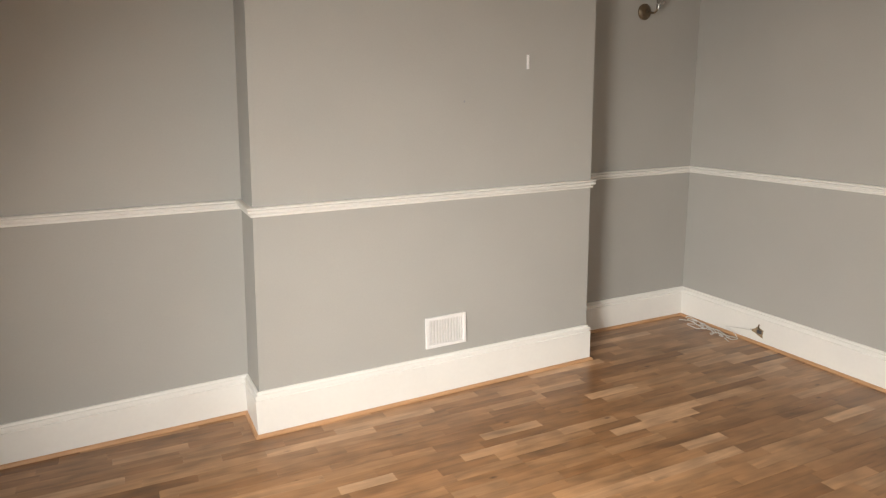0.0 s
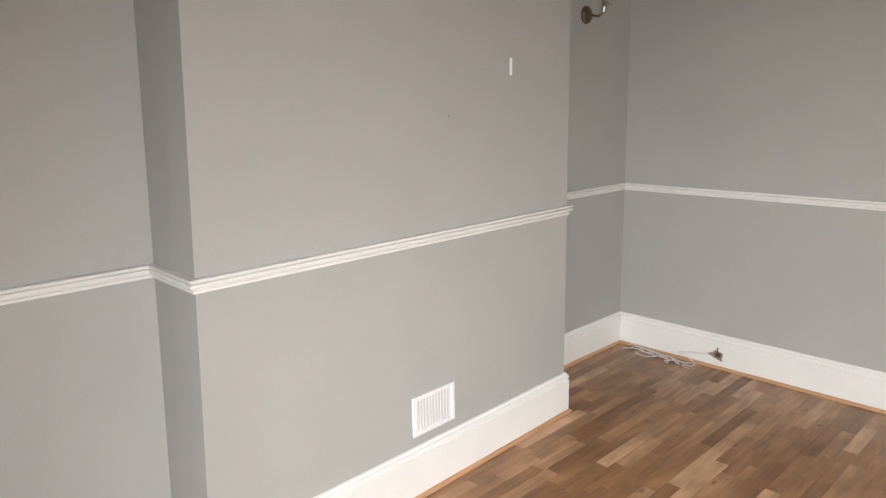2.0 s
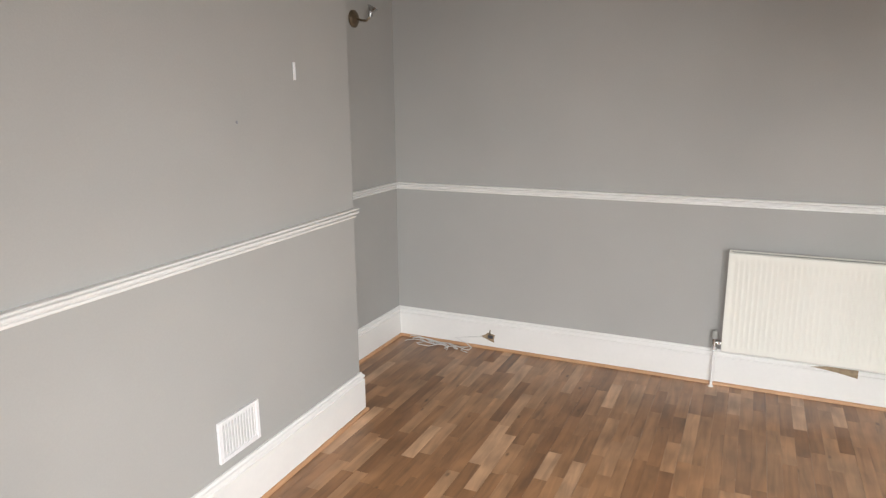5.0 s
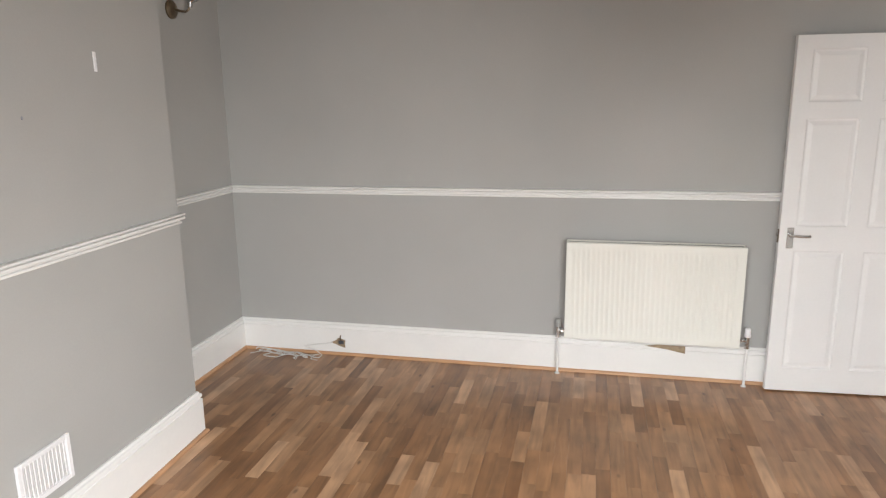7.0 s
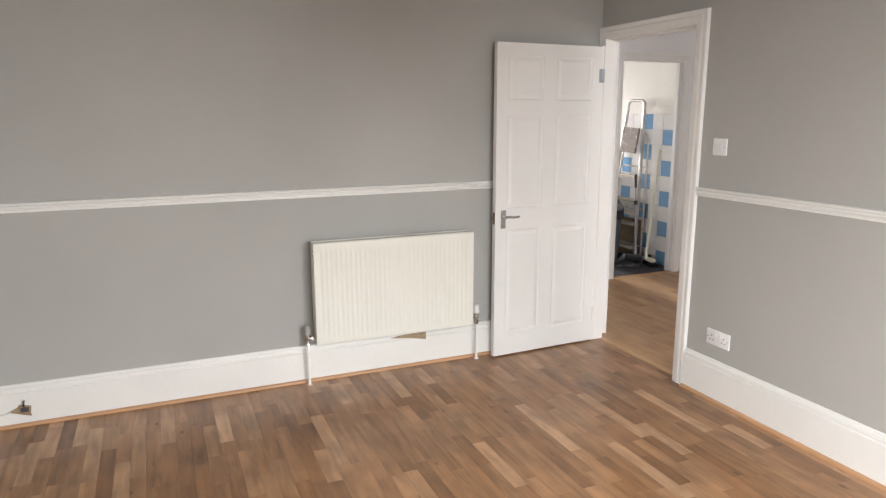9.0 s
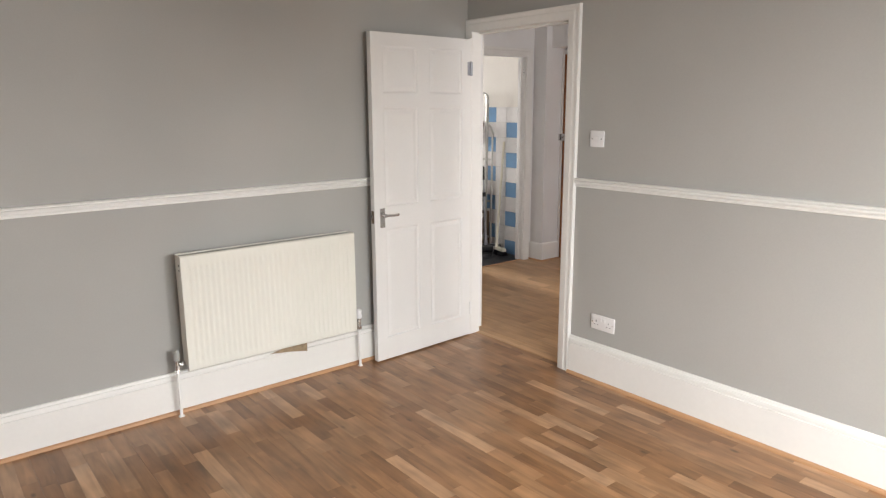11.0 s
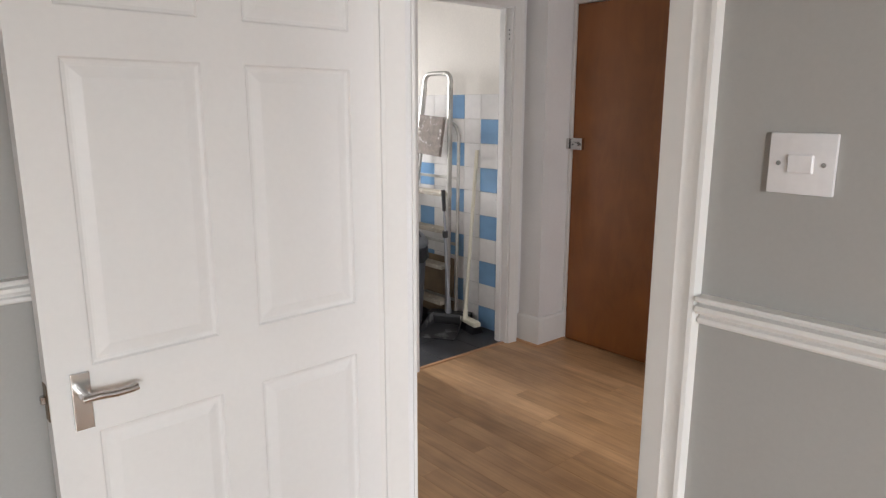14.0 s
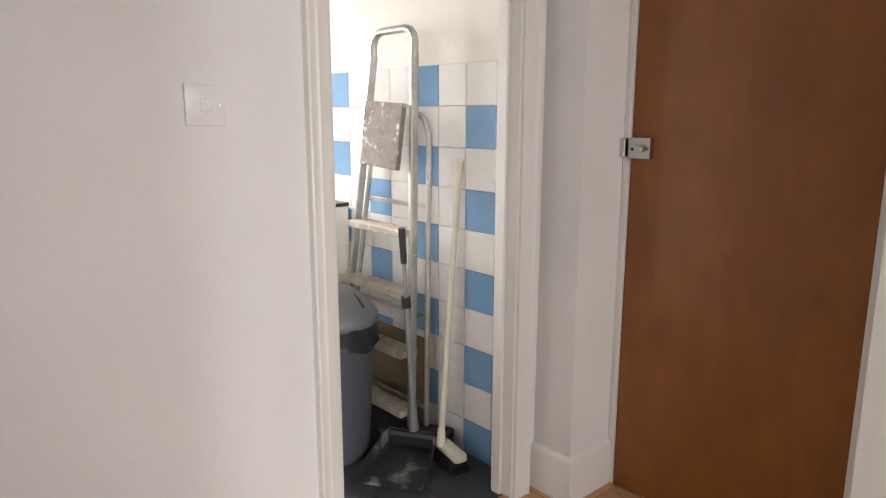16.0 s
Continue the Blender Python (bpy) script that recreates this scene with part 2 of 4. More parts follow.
def sweep(bm, path, profile, lift=None):
    """Moulding of a profile [(out, z)] along a plan path, mitred; it stands out to the path's left."""
    rings = []
    for i, p in enumerate(path):
        ns = []
        for a, b in ((i - 1, i), (i, i + 1)):
            if 0 <= a and b < len(path):
                d = (Vector(path[b]) - Vector(path[a])).normalized()
                ns.append(Vector((-d.y, d.x)))
        n = ns[0] if len(ns) == 1 else (ns[0] + ns[1]) / (1 + ns[0].dot(ns[1]))
        rings.append([bm.verts.new((p[0] + n.x * o, p[1] + n.y * o, z + (lift[i] if lift and z > 0.1 else 0))) for o, z in profile])
    for u, v in zip(rings, rings[1:]):
        for k in range(len(profile)):
            j = (k + 1) % len(profile)
            bm.faces.new((u[k], v[k], v[j], u[j]))
    bm.faces.new(rings[0]), bm.faces.new(rings[-1][::-1])


def link(name, bm, material, smooth=False):
    bmesh.ops.recalc_face_normals(bm, faces=bm.faces)
    me = bpy.data.meshes.new(name)
    bm.to_mesh(me), bm.free()
    me.materials.append(material)
    if smooth:
        me.shade_smooth()
        me.set_sharp_from_angle(angle=radians(35))
    return new(name, me)


def part(name, bm, material, parent, label="", smooth=False):
    ob = link(name, bm, material, smooth)
    ob.parent = parent
    ob.matrix_parent_inverse = parent.matrix_world.inverted()
    return tagged(ob, label)


def setting(name, bm, material, label, category, smooth=False):
    return tagged(link(name, bm, material, smooth), label, category, kind="structure")


def thing(name, at, label, category, group=""):
    ob = new(name)
    ob.empty_display_size = 0.1
    ob.matrix_world = Matrix.Translation(at)
    return tagged(ob, label, category, group)


def boxed(*b, bevel=0.0, segs=1):
    bm = bmesh.new()
    box(bm, *b, bevel, segs)
    return bm


# ---- plan ----
WX, EX, NY, SY = -0.45, 4.22, 3.675, -0.518       # faces of the room's walls
BX1, BY = 3.013, 3.275                           # square corner of the chimney breast
SB = -0.67                                       # hall face of the doorway wall
DX0, DX1, DH = 3.356, 4.16, 2.03                # room doorway
KX, KX2 = 5.56, 5.66                             # wall between hall and kitchen
KY0, KY1, KH = -2.445, -1.745, 2.03               # kitchen doorway
TY = -2.565                                      # tiled kitchen wall
HY = -2.64                                       # far wall of the hall
TOP = 2.75


def wall(name, pieces, material, label):
    bm = bmesh.new()
    for p in pieces:
        box(bm, *p)
    return setting(name, bm, material, label, "wall")


def breast_corner(z):
    """The old breast leans: its other corner in plan at height z."""
    return 0.939 + 0.041 * z, 3.203


def alcove_corner(z):
    return 0.936 + 0.047 * z, 3.510 + 0.034 * z


def breast_y(x, z):
    cx, cy = breast_corner(z)
    return cy + (BY - cy) * (x - cx) / (BX1 - cx)


def leaning(bm, low, high):
    """Prism between a plan outline at the floor and one at the ceiling."""
    a, b = [bm.verts.new((x, y, 0)) for x, y in low], [bm.verts.new((x, y, TOP)) for x, y in high]
    bm.faces.new(a[::-1]), bm.faces.new(b)
    for k in range(len(a)):
        j = (k + 1) % len(a)
        bm.faces.new((a[k], a[j], b[j], b[k]))


bm = bmesh.new()
box(bm, 1.75, EX, NY, NY + 0.25, 0, TOP)
leaning(bm, *[((WX, alcove_corner(z)[1] - 0.06), alcove_corner(z), (1.75, alcove_corner(z)[1]), (1.75, NY + 0.25), (WX, NY + 0.25)) for z in (0, TOP)])
setting("wall_north", bm, GREY, "smooth matt grey painted wall behind the alcoves", "wall")
bm = bmesh.new()
leaning(bm, *[(breast_corner(z), (BX1, BY), (BX1, NY - 0.001), (1.752, NY - 0.001), (1.752, alcove_corner(z)[1] - 0.001), (alcove_corner(z)[0], alcove_corner(z)[1] - 0.001)) for z in (0, TOP)])
setting("wall_chimney_breast", bm, GREY, "grey painted chimney breast between two alcoves", "wall")
wall("wall_east", [(EX, EX + 0.2, SY, NY + 0.25, 0, TOP)], GREY, "smooth matt grey painted wall behind the radiator")
wall("wall_south", [(WX, DX0 - 0.03, -0.553, SY, 0, TOP), (DX1 + 0.03, EX + 0.2, -0.553, SY, 0, TOP), (DX0 - 0.03, DX1 + 0.03, -0.553, SY, DH + 0.03, TOP)],
     GREY, "grey painted wall with a white framed doorway")
wall("wall_west", [(WX - 0.1, WX, SY - 0.12, -0.37, 0, TOP), (WX - 0.1, WX, 2.47, NY + 0.25, 0, TOP), (WX - 0.1, WX, -0.37, 2.47, 2.42, TOP)],
     GREY, "grey painted wall opening into a bay window")
BAY = ((WX - 0.1, -0.37), (-1.15, 0.28), (-1.15, 1.82), (WX - 0.1, 2.47))
bm = bmesh.new()
for p, q in zip(BAY, BAY[1:]):
    d = (Vector(q) - Vector(p)).normalized() * 0.02
    for z0, z1 in ((0, 0.72), (2.3, 2.42)):
        bar(bm, (p[0] - d.x, p[1] - d.y, (z0 + z1) / 2), (q[0] + d.x, q[1] + d.y, (z0 + z1) / 2), z1 - z0, 0.12, 0, up=(d.y, -d.x, 0))
setting("wall_bay", bm, GREY, "grey painted bay below and above the windows", "wall")
bm = bmesh.new()
for z0, z1 in ((-0.1, -0.002), (2.421, 2.52)):
    low, high = ([bm.verts.new((x, y, z)) for x, y in BAY] for z in (z0, z1))
    bm.faces.new(low[::-1]), bm.faces.new(high)
    for k in range(4):
        bm.faces.new((low[k], low[(k + 1) % 4], high[(k + 1) % 4], high[k]))
setting("bay_floor_and_soffit", bm, CEIL, "plain floor and soffit of the bay", "bay")
wall("wall_hall_north", [(1.0, DX0 - 0.03, SB, -0.553, 0, TOP), (4.247, 9.0, SB, -0.553, 0, TOP), (DX0 - 0.03, 4.247, SB, -0.553, DH + 0.03, TOP)],
     HALLW, "white painted hall side of the doorway wall")
wall("wall_hall_east", [(KX, KX2, KY1 + 0.03, SB, 0, TOP), (KX, KX2, -3.0, KY0 - 0.03, 0, TOP), (KX, KX2, KY0 - 0.03, KY1 + 0.03, KH + 0.03, TOP)],
     HALLW, "white painted hall wall with the kitchen doorway")
wall("wall_hall_pier", [(5.395, KX - 0.002, -3.0, -2.565, 0, TOP)], HALLW, "white painted pier beside the brown door")
wall("wall_hall_south", [(1.0, 4.555, -3.0, HY, 0, TOP), (4.555, 5.395, -3.0, -2.86, 0, TOP), (4.555, 5.395, -2.86, HY, 2.12, TOP)],
     HALLW, "white painted hall wall with a recessed door")
# unseen hall end, with an opening made for the added fill lamp
wall("wall_hall_west", [(0.8, 1.0, -3.0, SB, 0, 1.3), (0.8, 1.0, -3.0, SB, 2.2, TOP), (0.8, 1.0, -3.0, -2.2, 1.3, 2.2), (0.8, 1.0, -1.1, SB, 1.3, 2.2)],
     HALLW, "white painted end wall of the hall")
wall("wall_kitchen_south", [(KX2, 9.0, -3.0, TY - 0.006, 0, TOP)], CREAM, "cream painted kitchen wall above blue and white tiles")
wall("wall_kitchen_east", [(8.85, 9.05, TY, -2.45, 0, TOP), (8.85, 9.05, -1.55, SB, 0, TOP), (8.85, 9.05, -2.45, -1.55, 0, 1.1), (8.85, 9.05, -2.45, -1.55, 2.25, TOP)],
     CREAM, "cream painted kitchen wall with a window")

setting("ceiling", boxed(WX - 0.1, EX + 0.2, SY - 0.12, NY + 0.25, TOP, TOP + 0.1), CEIL, "plain white painted ceiling", "ceiling")
setting("ceiling_hall", boxed(0.8, KX2, -3.0, SY - 0.122, TOP, TOP + 0.1), CEIL, "plain white hall ceiling", "ceiling")
setting("ceiling_kitchen", boxed(KX2, 9.05, -3.0, SY - 0.122, TOP, TOP + 0.1), CEIL, "plain white kitchen ceiling", "ceiling")
floor = setting("floor", boxed(WX - 0.1, EX + 0.2, -0.58, NY + 0.25, -0.1, -0.009), UNDER, "multi-tone oak strip laminate floor in the empty room", "floor")
floor_hall = setting("floor_hall", boxed(0.8, 5.575, -3.0, -0.582, -0.1, -0.009), UNDER, "pale oak laminate floor in the hall", "floor")
floor_kitchen = setting("floor_kitchen", boxed(5.577, 9.05, -3.0, SB, -0.1, -0.009), GROUT, "dark slate-effect tiled kitchen floor", "floor")

# skirting, bead and dado rail round the room
def round_room(z):
    return [(EX, -0.5), (EX, NY), (BX1, NY), (BX1, BY), breast_corner(z), alcove_corner(z), (WX, alcove_corner(z)[1] - 0.06), (WX, SY), (3.272, SY)]


lift = [0, 0, 0, 0.012, 0.018, -0.002, -0.016, 0.010, 0.010]
SKIRT = [(0, 0), (0.021, 0), (0.021, 0.178), (0.015, 0.181), (0.015, 0.186), (0.0205, 0.189), (0.0215, 0.197), (0.0185, 0.206), (0.012, 0.209), (0.011, 0.214), (0.007, 0.220), (0, 0.222)]
BEAD = [(0.0205, 0.0), (0.036, 0.0), (0.0355, 0.006), (0.033, 0.012), (0.028, 0.016), (0.0205, 0.0175)]
DADO = [(0, 1.096), (0.009, 1.096), (0.012, 1.100), (0.011, 1.106), (0.004, 1.109), (0.004, 1.113), (0.019, 1.115), (0.024, 1.121), (0.022, 1.128),
        (0.010, 1.131), (0.010, 1.134), (0.023, 1.136), (0.026, 1.140), (0.024, 1.144), (0, 1.145)]
bm = bmesh.new()
sweep(bm, round_room(0.15)[:7], SKIRT, lift[:7])
sweep(bm, round_room(0.15)[7:], SKIRT, lift[7:])
setting("baseboard", bm, GLOSS, "tall white gloss painted skirting board", "skirting", True)
bm = bmesh.new()
sweep(bm, [(EX, -0.3)] + round_room(0.15)[1:7], BEAD)
sweep(bm, round_room(0.15)[7:], BEAD)
setting("trim_floor_bead", bm, BEADM, "thin beech quarter bead along the floor", "trim", True)
for nm, pth, up in (("trim_dado_rail", round_room(1.12)[:7], [0.003, -0.003, 0, 0.015, 0.025, 0.020, 0.034]), ("trim_dado_rail_south", round_room(1.12)[7:], [0.032, 0.020])):
    bm = bmesh.new()
    sweep(bm, pth, DADO, up)
    setting(nm, bm, GLOSS, "moulded white gloss dado rail", "dado rail", True)
HSK = [(0, 0), (0.018, 0), (0.018, 0.165), (0.014, 0.176), (0.006, 0.182), (0, 0.184)]
HBD = [(0.0175, 0), (0.030, 0), (0.029, 0.008), (0.023, 0.013), (0.0175, 0.014)]
hall_paths = [[(5.395, -2.80), (5.395, -2.565), (KX, -2.565)], [(KX, KY1 + 0.085), (KX, SB), (4.32, SB)], [(1.0, HY), (4.555, HY), (4.555, -2.80)]]
for p in hall_paths:
    bm = bmesh.new()
    sweep(bm, p, HSK)
    setting("baseboard_hall", bm, GLOSS, "white painted hall skirting board", "skirting", True)
    bm = bmesh.new()
    sweep(bm, p, HBD)
    setting("trim_hall_bead", bm, BEADM, "thin beech bead along the hall floor", "trim", True)


# ---- doorways ----
ARCH = [(0, 0.0), (0.0, 0.012), (0.008, 0.016), (0.030, 0.017), (0.038, 0.020), (0.044, 0.0165), (0.056, 0.018), (0.064, 0.022), (0.070, 0.020), (0.072, 0.0)]


def casing(bm, a0, a1, h, fixed, sign, axis, wide=(1, 1, 1)):
    """Mitred architrave round an opening from a0 to a1 and h high; it stands off the plane at fixed."""
    outline = []
    for s, z in ((0, 0.0), (0, h), (1, h), (1, 0.0)):
        row = []
        for w, d in ARCH:
            a = (a0 - w * wide[0]) if s == 0 else (a1 + w * wide[1])
            zz = z if z == 0.0 else z + w * wide[2]
            o = fixed + sign * d
            row.append(bm.verts.new((a, o, zz) if axis == "x" else (o, a, zz)))
        outline.append(row)
    for u, v in zip(outline, outline[1:]):
        for k in range(len(ARCH)):
            j = (k + 1) % len(ARCH)
            bm.faces.new((u[k], u[j], v[j], v[k]))
    bm.faces.new(outline[0]), bm.faces.new(outline[-1][::-1])


frame_1 = setting("door_frame_1", bmesh.new(), GLOSS, "white painted door lining in the doorway wall", "door frame")
for nm, b in (("jamb", (DX0 - 0.03, DX0, SB, SY, 0, DH)), ("jamb", (DX1, DX1 + 0.03, -0.585, SY, 0, DH)), ("return", (DX1 + 0.031, 4.246, -0.585, -0.555, 0, DH)), ("head", (DX0 - 0.03, 4.246, SB, -0.555, DH, DH + 0.03)), ("head", (DX0 - 0.03, DX1 + 0.03, -0.554, SY, DH, DH + 0.03)),
              ("stop", (DX0, DX0 + 0.005, -0.585, -0.56, 0, DH)), ("stop", (DX0 + 0.005, DX1, -0.585, -0.56, DH - 0.010, DH))):
    part(nm, boxed(*b, bevel=0.0015), GLOSS, frame_1)
part("hinge_strip", boxed(DX1 - 0.008, DX1 + 0.03, SY + 0.021, -0.4785, 0.003, DH - 0.04, bevel=0.001), GLOSS, frame_1)
bm = bmesh.new()
casing(bm, DX0 + 0.006, DX1 - 0.001, DH + 0.002, SY, 1, "x", (1.21, 0.8, 1.05))
part("architrave", bm, GLOSS, frame_1, smooth=True)
bm = bmesh.new()
casing(bm, DX0 - 0.006, 4.243, DH + 0.006, SB, -1, "x")
part("hall_architrave", bm, GLOSS, frame_1, smooth=True)

frame_2 = setting("door_frame_2", bmesh.new(), GLOSS, "white painted kitchen door lining with worn edges", "door frame")
for nm, b in (("jamb", (KX, KX2, KY0 - 0.03, KY0, 0, KH)), ("jamb", (KX, KX2, KY1, KY1 + 0.03, 0, KH)), ("head", (KX, KX2, KY0 - 0.03, KY1 + 0.03, KH, KH + 0.03)),
              ("stop", (KX + 0.045, KX + 0.085, KY0, KY0 + 0.013, 0, KH)), ("stop", (KX + 0.045, KX + 0.085, KY1 - 0.013, KY1, 0, KH))):
    part(nm, boxed(*b, bevel=0.0015), GLOSS, frame_2)
bm = bmesh.new()
casing(bm, KY0 - 0.01, KY1 + 0.01, KH + 0.008, KX, -1, "y")
part("architrave", bm, GLOSS, frame_2, smooth=True)
bm = bmesh.new()
for z in (1.86, 1.885, 1.91):
    cyl(bm, (KX + 0.02, KY0 + 0.0002, z), (KX + 0.02, KY0 + 0.0012, z), 0.004)
part("screw_hole", bm, SLOT, frame_2)
setting("trim_threshold", boxed(5.566, 5.592, KY0, KY1, -0.004, 0.006, bevel=0.003), BEADM, "thin pale wood threshold strip", "threshold")


setting("trim_threshold_room", boxed(DX0, DX1, -0.598, -0.556, -0.006, 0.004, bevel=0.002), HSTRIP, "flat oak strip across the doorway", "threshold")


# ---- panelled door, standing open ----
def panel_door(first, w, h, t, cols, rows):
    """Moulded panel door leaf in x first..w, z 0..h, faces at y 0 and -t; raised fields in sunk panels on both faces."""
    bm = bmesh.new()
    xs = sorted({first, w, *[c for p in cols for c in p]})
    zs = sorted({0, h, *[r for p in rows for r in p]})
    for yf, sgn in ((0.0, -1), (-t, 1)):
        for xa, xb in zip(xs, xs[1:]):
            for za, zb in zip(zs, zs[1:]):
                if (xa, xb) in cols and (za, zb) in rows:
                    loops = []
                    for ins, dep in ((0, 0), (0.004, 0.005), (0.011, 0.007), (0.016, 0.0065), (0.036, 0.0015)):
                        y = yf + sgn * dep
                        loops.append([bm.verts.new(c) for c in ((xa + ins, y, za + ins), (xb - ins, y, za + ins), (xb - ins, y, zb - ins), (xa + ins, y, zb - ins))])
                    for u, v in zip(loops, loops[1:]):
                        for k in range(4):
                            bm.faces.new((u[k], u[(k + 1) % 4], v[(k + 1) % 4], v[k]))
                    bm.faces.new(loops[-1])
                else:
                    bm.faces.new([bm.verts.new(c) for c in ((xa, yf, za), (xb, yf, za), (xb, yf, zb), (xa, yf, zb))])
    for a, b in (((first, 0), (w, 0)), ((w, 0), (w, h)), ((w, h), (first, h)), ((first, h), (first, 0))):
        bm.faces.new([bm.verts.new(c) for c in ((a[0], 0, a[1]), (b[0], 0, b[1]), (b[0], -t, b[1]), (a[0], -t, a[1]))])
    bmesh.ops.remove_doubles(bm, verts=bm.verts, dist=0.0003)
    return bm


DW, DT = 0.808, 0.036
door = thing("door_1", (4.148, -0.503, 0.010), "white painted six-panel door standing wide open", "door")
door["kind"] = "structure"
door.matrix_world = pose(4.148, -0.503, 0.010, 0, 0, 92.6)
bpy.context.view_layer.update()


def door_part(name, bm, material, parent=None, label="", smooth=False):
    ob = link(name, bm, material, smooth)
    ob.parent = parent or door
    return tagged(ob, label)


leaf = door_part("leaf", panel_door(0.026, DW, 1.972, DT, ((0.10, 0.372), (0.468, 0.728)), ((0.14, 0.828), (0.965, 1.545), (1.632, 1.902))), DOORW)
HX, HZ = DW - 0.055, 0.90
for sgn, yf in ((1, 0.0), (-1, -DT)):
    y0, y1 = sorted((yf, yf + sgn * 0.007))
    plate = door_part("handle_plate", boxed(HX - 0.0175, HX + 0.0175, y0, y1, HZ - 0.058, HZ + 0.058, bevel=0.002, segs=2), CHROME, label="satin chrome handle plate")
    bm = bmesh.new()
    cyl(bm, (HX, yf + sgn * 0.006, HZ + 0.018), (HX, yf + sgn * 0.045, HZ + 0.018), 0.0105)
    tube(bm, [(HX + 0.008, yf + sgn * 0.045, HZ + 0.018), (HX - 0.02, yf + sgn * 0.047, HZ + 0.019), (HX - 0.05, yf + sgn * 0.048, HZ + 0.016), (HX - 0.078, yf + sgn * 0.049, HZ + 0.017), (HX - 0.090, yf + sgn * 0.048, HZ + 0.019)], 0.0078, 12)
    door_part("lever", bm, CHROME, plate, "chrome lever handle", True)
    plate.children[0].matrix_basis = Matrix()
door_part("latch_plate", boxed(DW - 0.0005, DW + 0.0018, -0.030, -0.006, HZ - 0.03, HZ + 0.045, bevel=0.0006), BRASSY, label="tarnished latch plate")
bm = bmesh.new()
box(bm, DW + 0.0015, DW + 0.011, -0.024, -0.012, HZ + 0.005, HZ + 0.022, 0.002)
door_part("latch_bolt", bm, CHROME)
for z, hm in ((0.19, DOORW), (1.79, STEEL)):
    bm = bmesh.new()
    box(bm, 0.003, 0.048, -0.001, 0.0022, z - 0.042, z + 0.042, 0.0008)
    cyl(bm, (0.022, 0.004, z - 0.045), (0.022, 0.004, z + 0.045), 0.0065)
    door_part("hinge", bm, hm, label="painted butt hinge" if hm is DOORW else "steel butt hinge")
door_part("wedge", boxed(0.06, 0.115, -0.03, -0.004, -0.0095, -0.001, bevel=0.002), BARE, label="wooden sliver under the door")

# brown flush door at the end of the hall
bd = thing("door_2", (4.985, -2.83, 0.004), "flush plywood door stained dark reddish brown, shut", "door")
bd["kind"] = "structure"
part("leaf", boxed(4.615, 5.372, -2.846, -2.806, 0.006, 2.062, bevel=0.002), PLY, bd)
for b in ((5.374, 5.394, -2.858, -2.79, 0, 2.10), (4.5865, 4.612, -2.858, -2.79, 0, 2.10), (4.612, 5.374, -2.858, -2.79, 2.066, 2.10)):
    part("frame", boxed(*b, bevel=0.003, segs=2), GLOSS, bd)
lockb = part("night_latch", boxed(5.285, 5.368, -2.806, -2.778, 1.219, 1.289, bevel=0.004, segs=2), CHROME, bd, "chrome night latch")
part("keep", boxed(5.3735, 5.3935, -2.79, -2.766, 1.222, 1.286, bevel=0.003), CHROME, bd, "steel latch keep")
bm = bmesh.new()
cyl(bm, (5.318, -2.779, 1.254), (5.318, -2.766, 1.254), 0.013)
bar(bm, (5.300, -2.762, 1.250), (5.336, -2.762, 1.262), 0.012, 0.008, 0.002)
part("knob", bm, CHROME, lockb, smooth=True)
bm = bmesh.new()
cyl(bm, (5.352, -2.779, 1.250), (5.352, -2.7755, 1.250), 0.005)
part("snib", bm, SLOT, lockb)


# ---- windows, behind the walker and in the kitchen, and an invented one in the hall ----
def window(name, x, y0, y1, z0, z1, bars, label, depth):
    w = thing(name, (x, (y0 + y1) / 2, z0), label, "window")
    w["kind"] = "structure"
    f = 0.06
    for b in ((y0, y0 + f, z0, z1), (y1 - f, y1, z0, z1), (y0 + f, y1 - f, z0, z0 + f), (y0 + f, y1 - f, z1 - f, z1)):
        part("window_frame", boxed(x - 0.035, x + 0.035, *b, bevel=0.004), GLOSS, w)
    step = (y1 - y0 - 2 * f) / bars
    for k in range(bars):
        a = y0 + f + k * step
        if k:
            part("mullion", boxed(x - 0.03, x + 0.03, a - 0.03, a + 0.03, z0 + f, z1 - f, bevel=0.004), GLOSS, w)
        g = part("pane", boxed(x - 0.002, x + 0.002, a + (0.03 if k else 0), a + step - (0.03 if k < bars - 1 else 0), z0 + f, z1 - f), GLASS, w)
        g.visible_shadow = False
    part("window_sill", boxed(*depth, y0 - 0.02, y1 + 0.02, z0 - 0.03, z0 - 0.002, bevel=0.004), GLOSS, w)
    return w


for (p, q), bars in zip(zip(BAY, BAY[1:]), (1, 2, 1)):
    mid, run = (Vector(p) + Vector(q)) / 2, (Vector(q) - Vector(p)).length
    w = window("window_1", 0, -run / 2 + 0.03, run / 2 - 0.03, 0.722, 2.298, bars, "white framed bay window lighting the room", (0.04, 0.12))
    w.matrix_world = pose(mid.x, mid.y, 0, 0, 0, math.degrees(math.atan2(q[1] - p[1], q[0] - p[0])) - 90) @ w.matrix_world
window("window_2", 8.97, -2.45, -1.55, 1.1, 2.25, 2, "white framed kitchen window", (8.80, 8.848))
# invented window, never in view, to hold the hall's fill lamp
window("window_3", 0.87, -2.2, -1.1, 1.3, 2.2, 2, "invented white framed window round the fill lamp at the unseen hall end", (1.002, 1.05))
setting("ground", boxed(-400, 400, -400, 400, -0.6, -0.5), mat("garden_ground", (0.10, 0.10, 0.08), 0.9, vary=0.2), "grey paved ground outside", "ground")


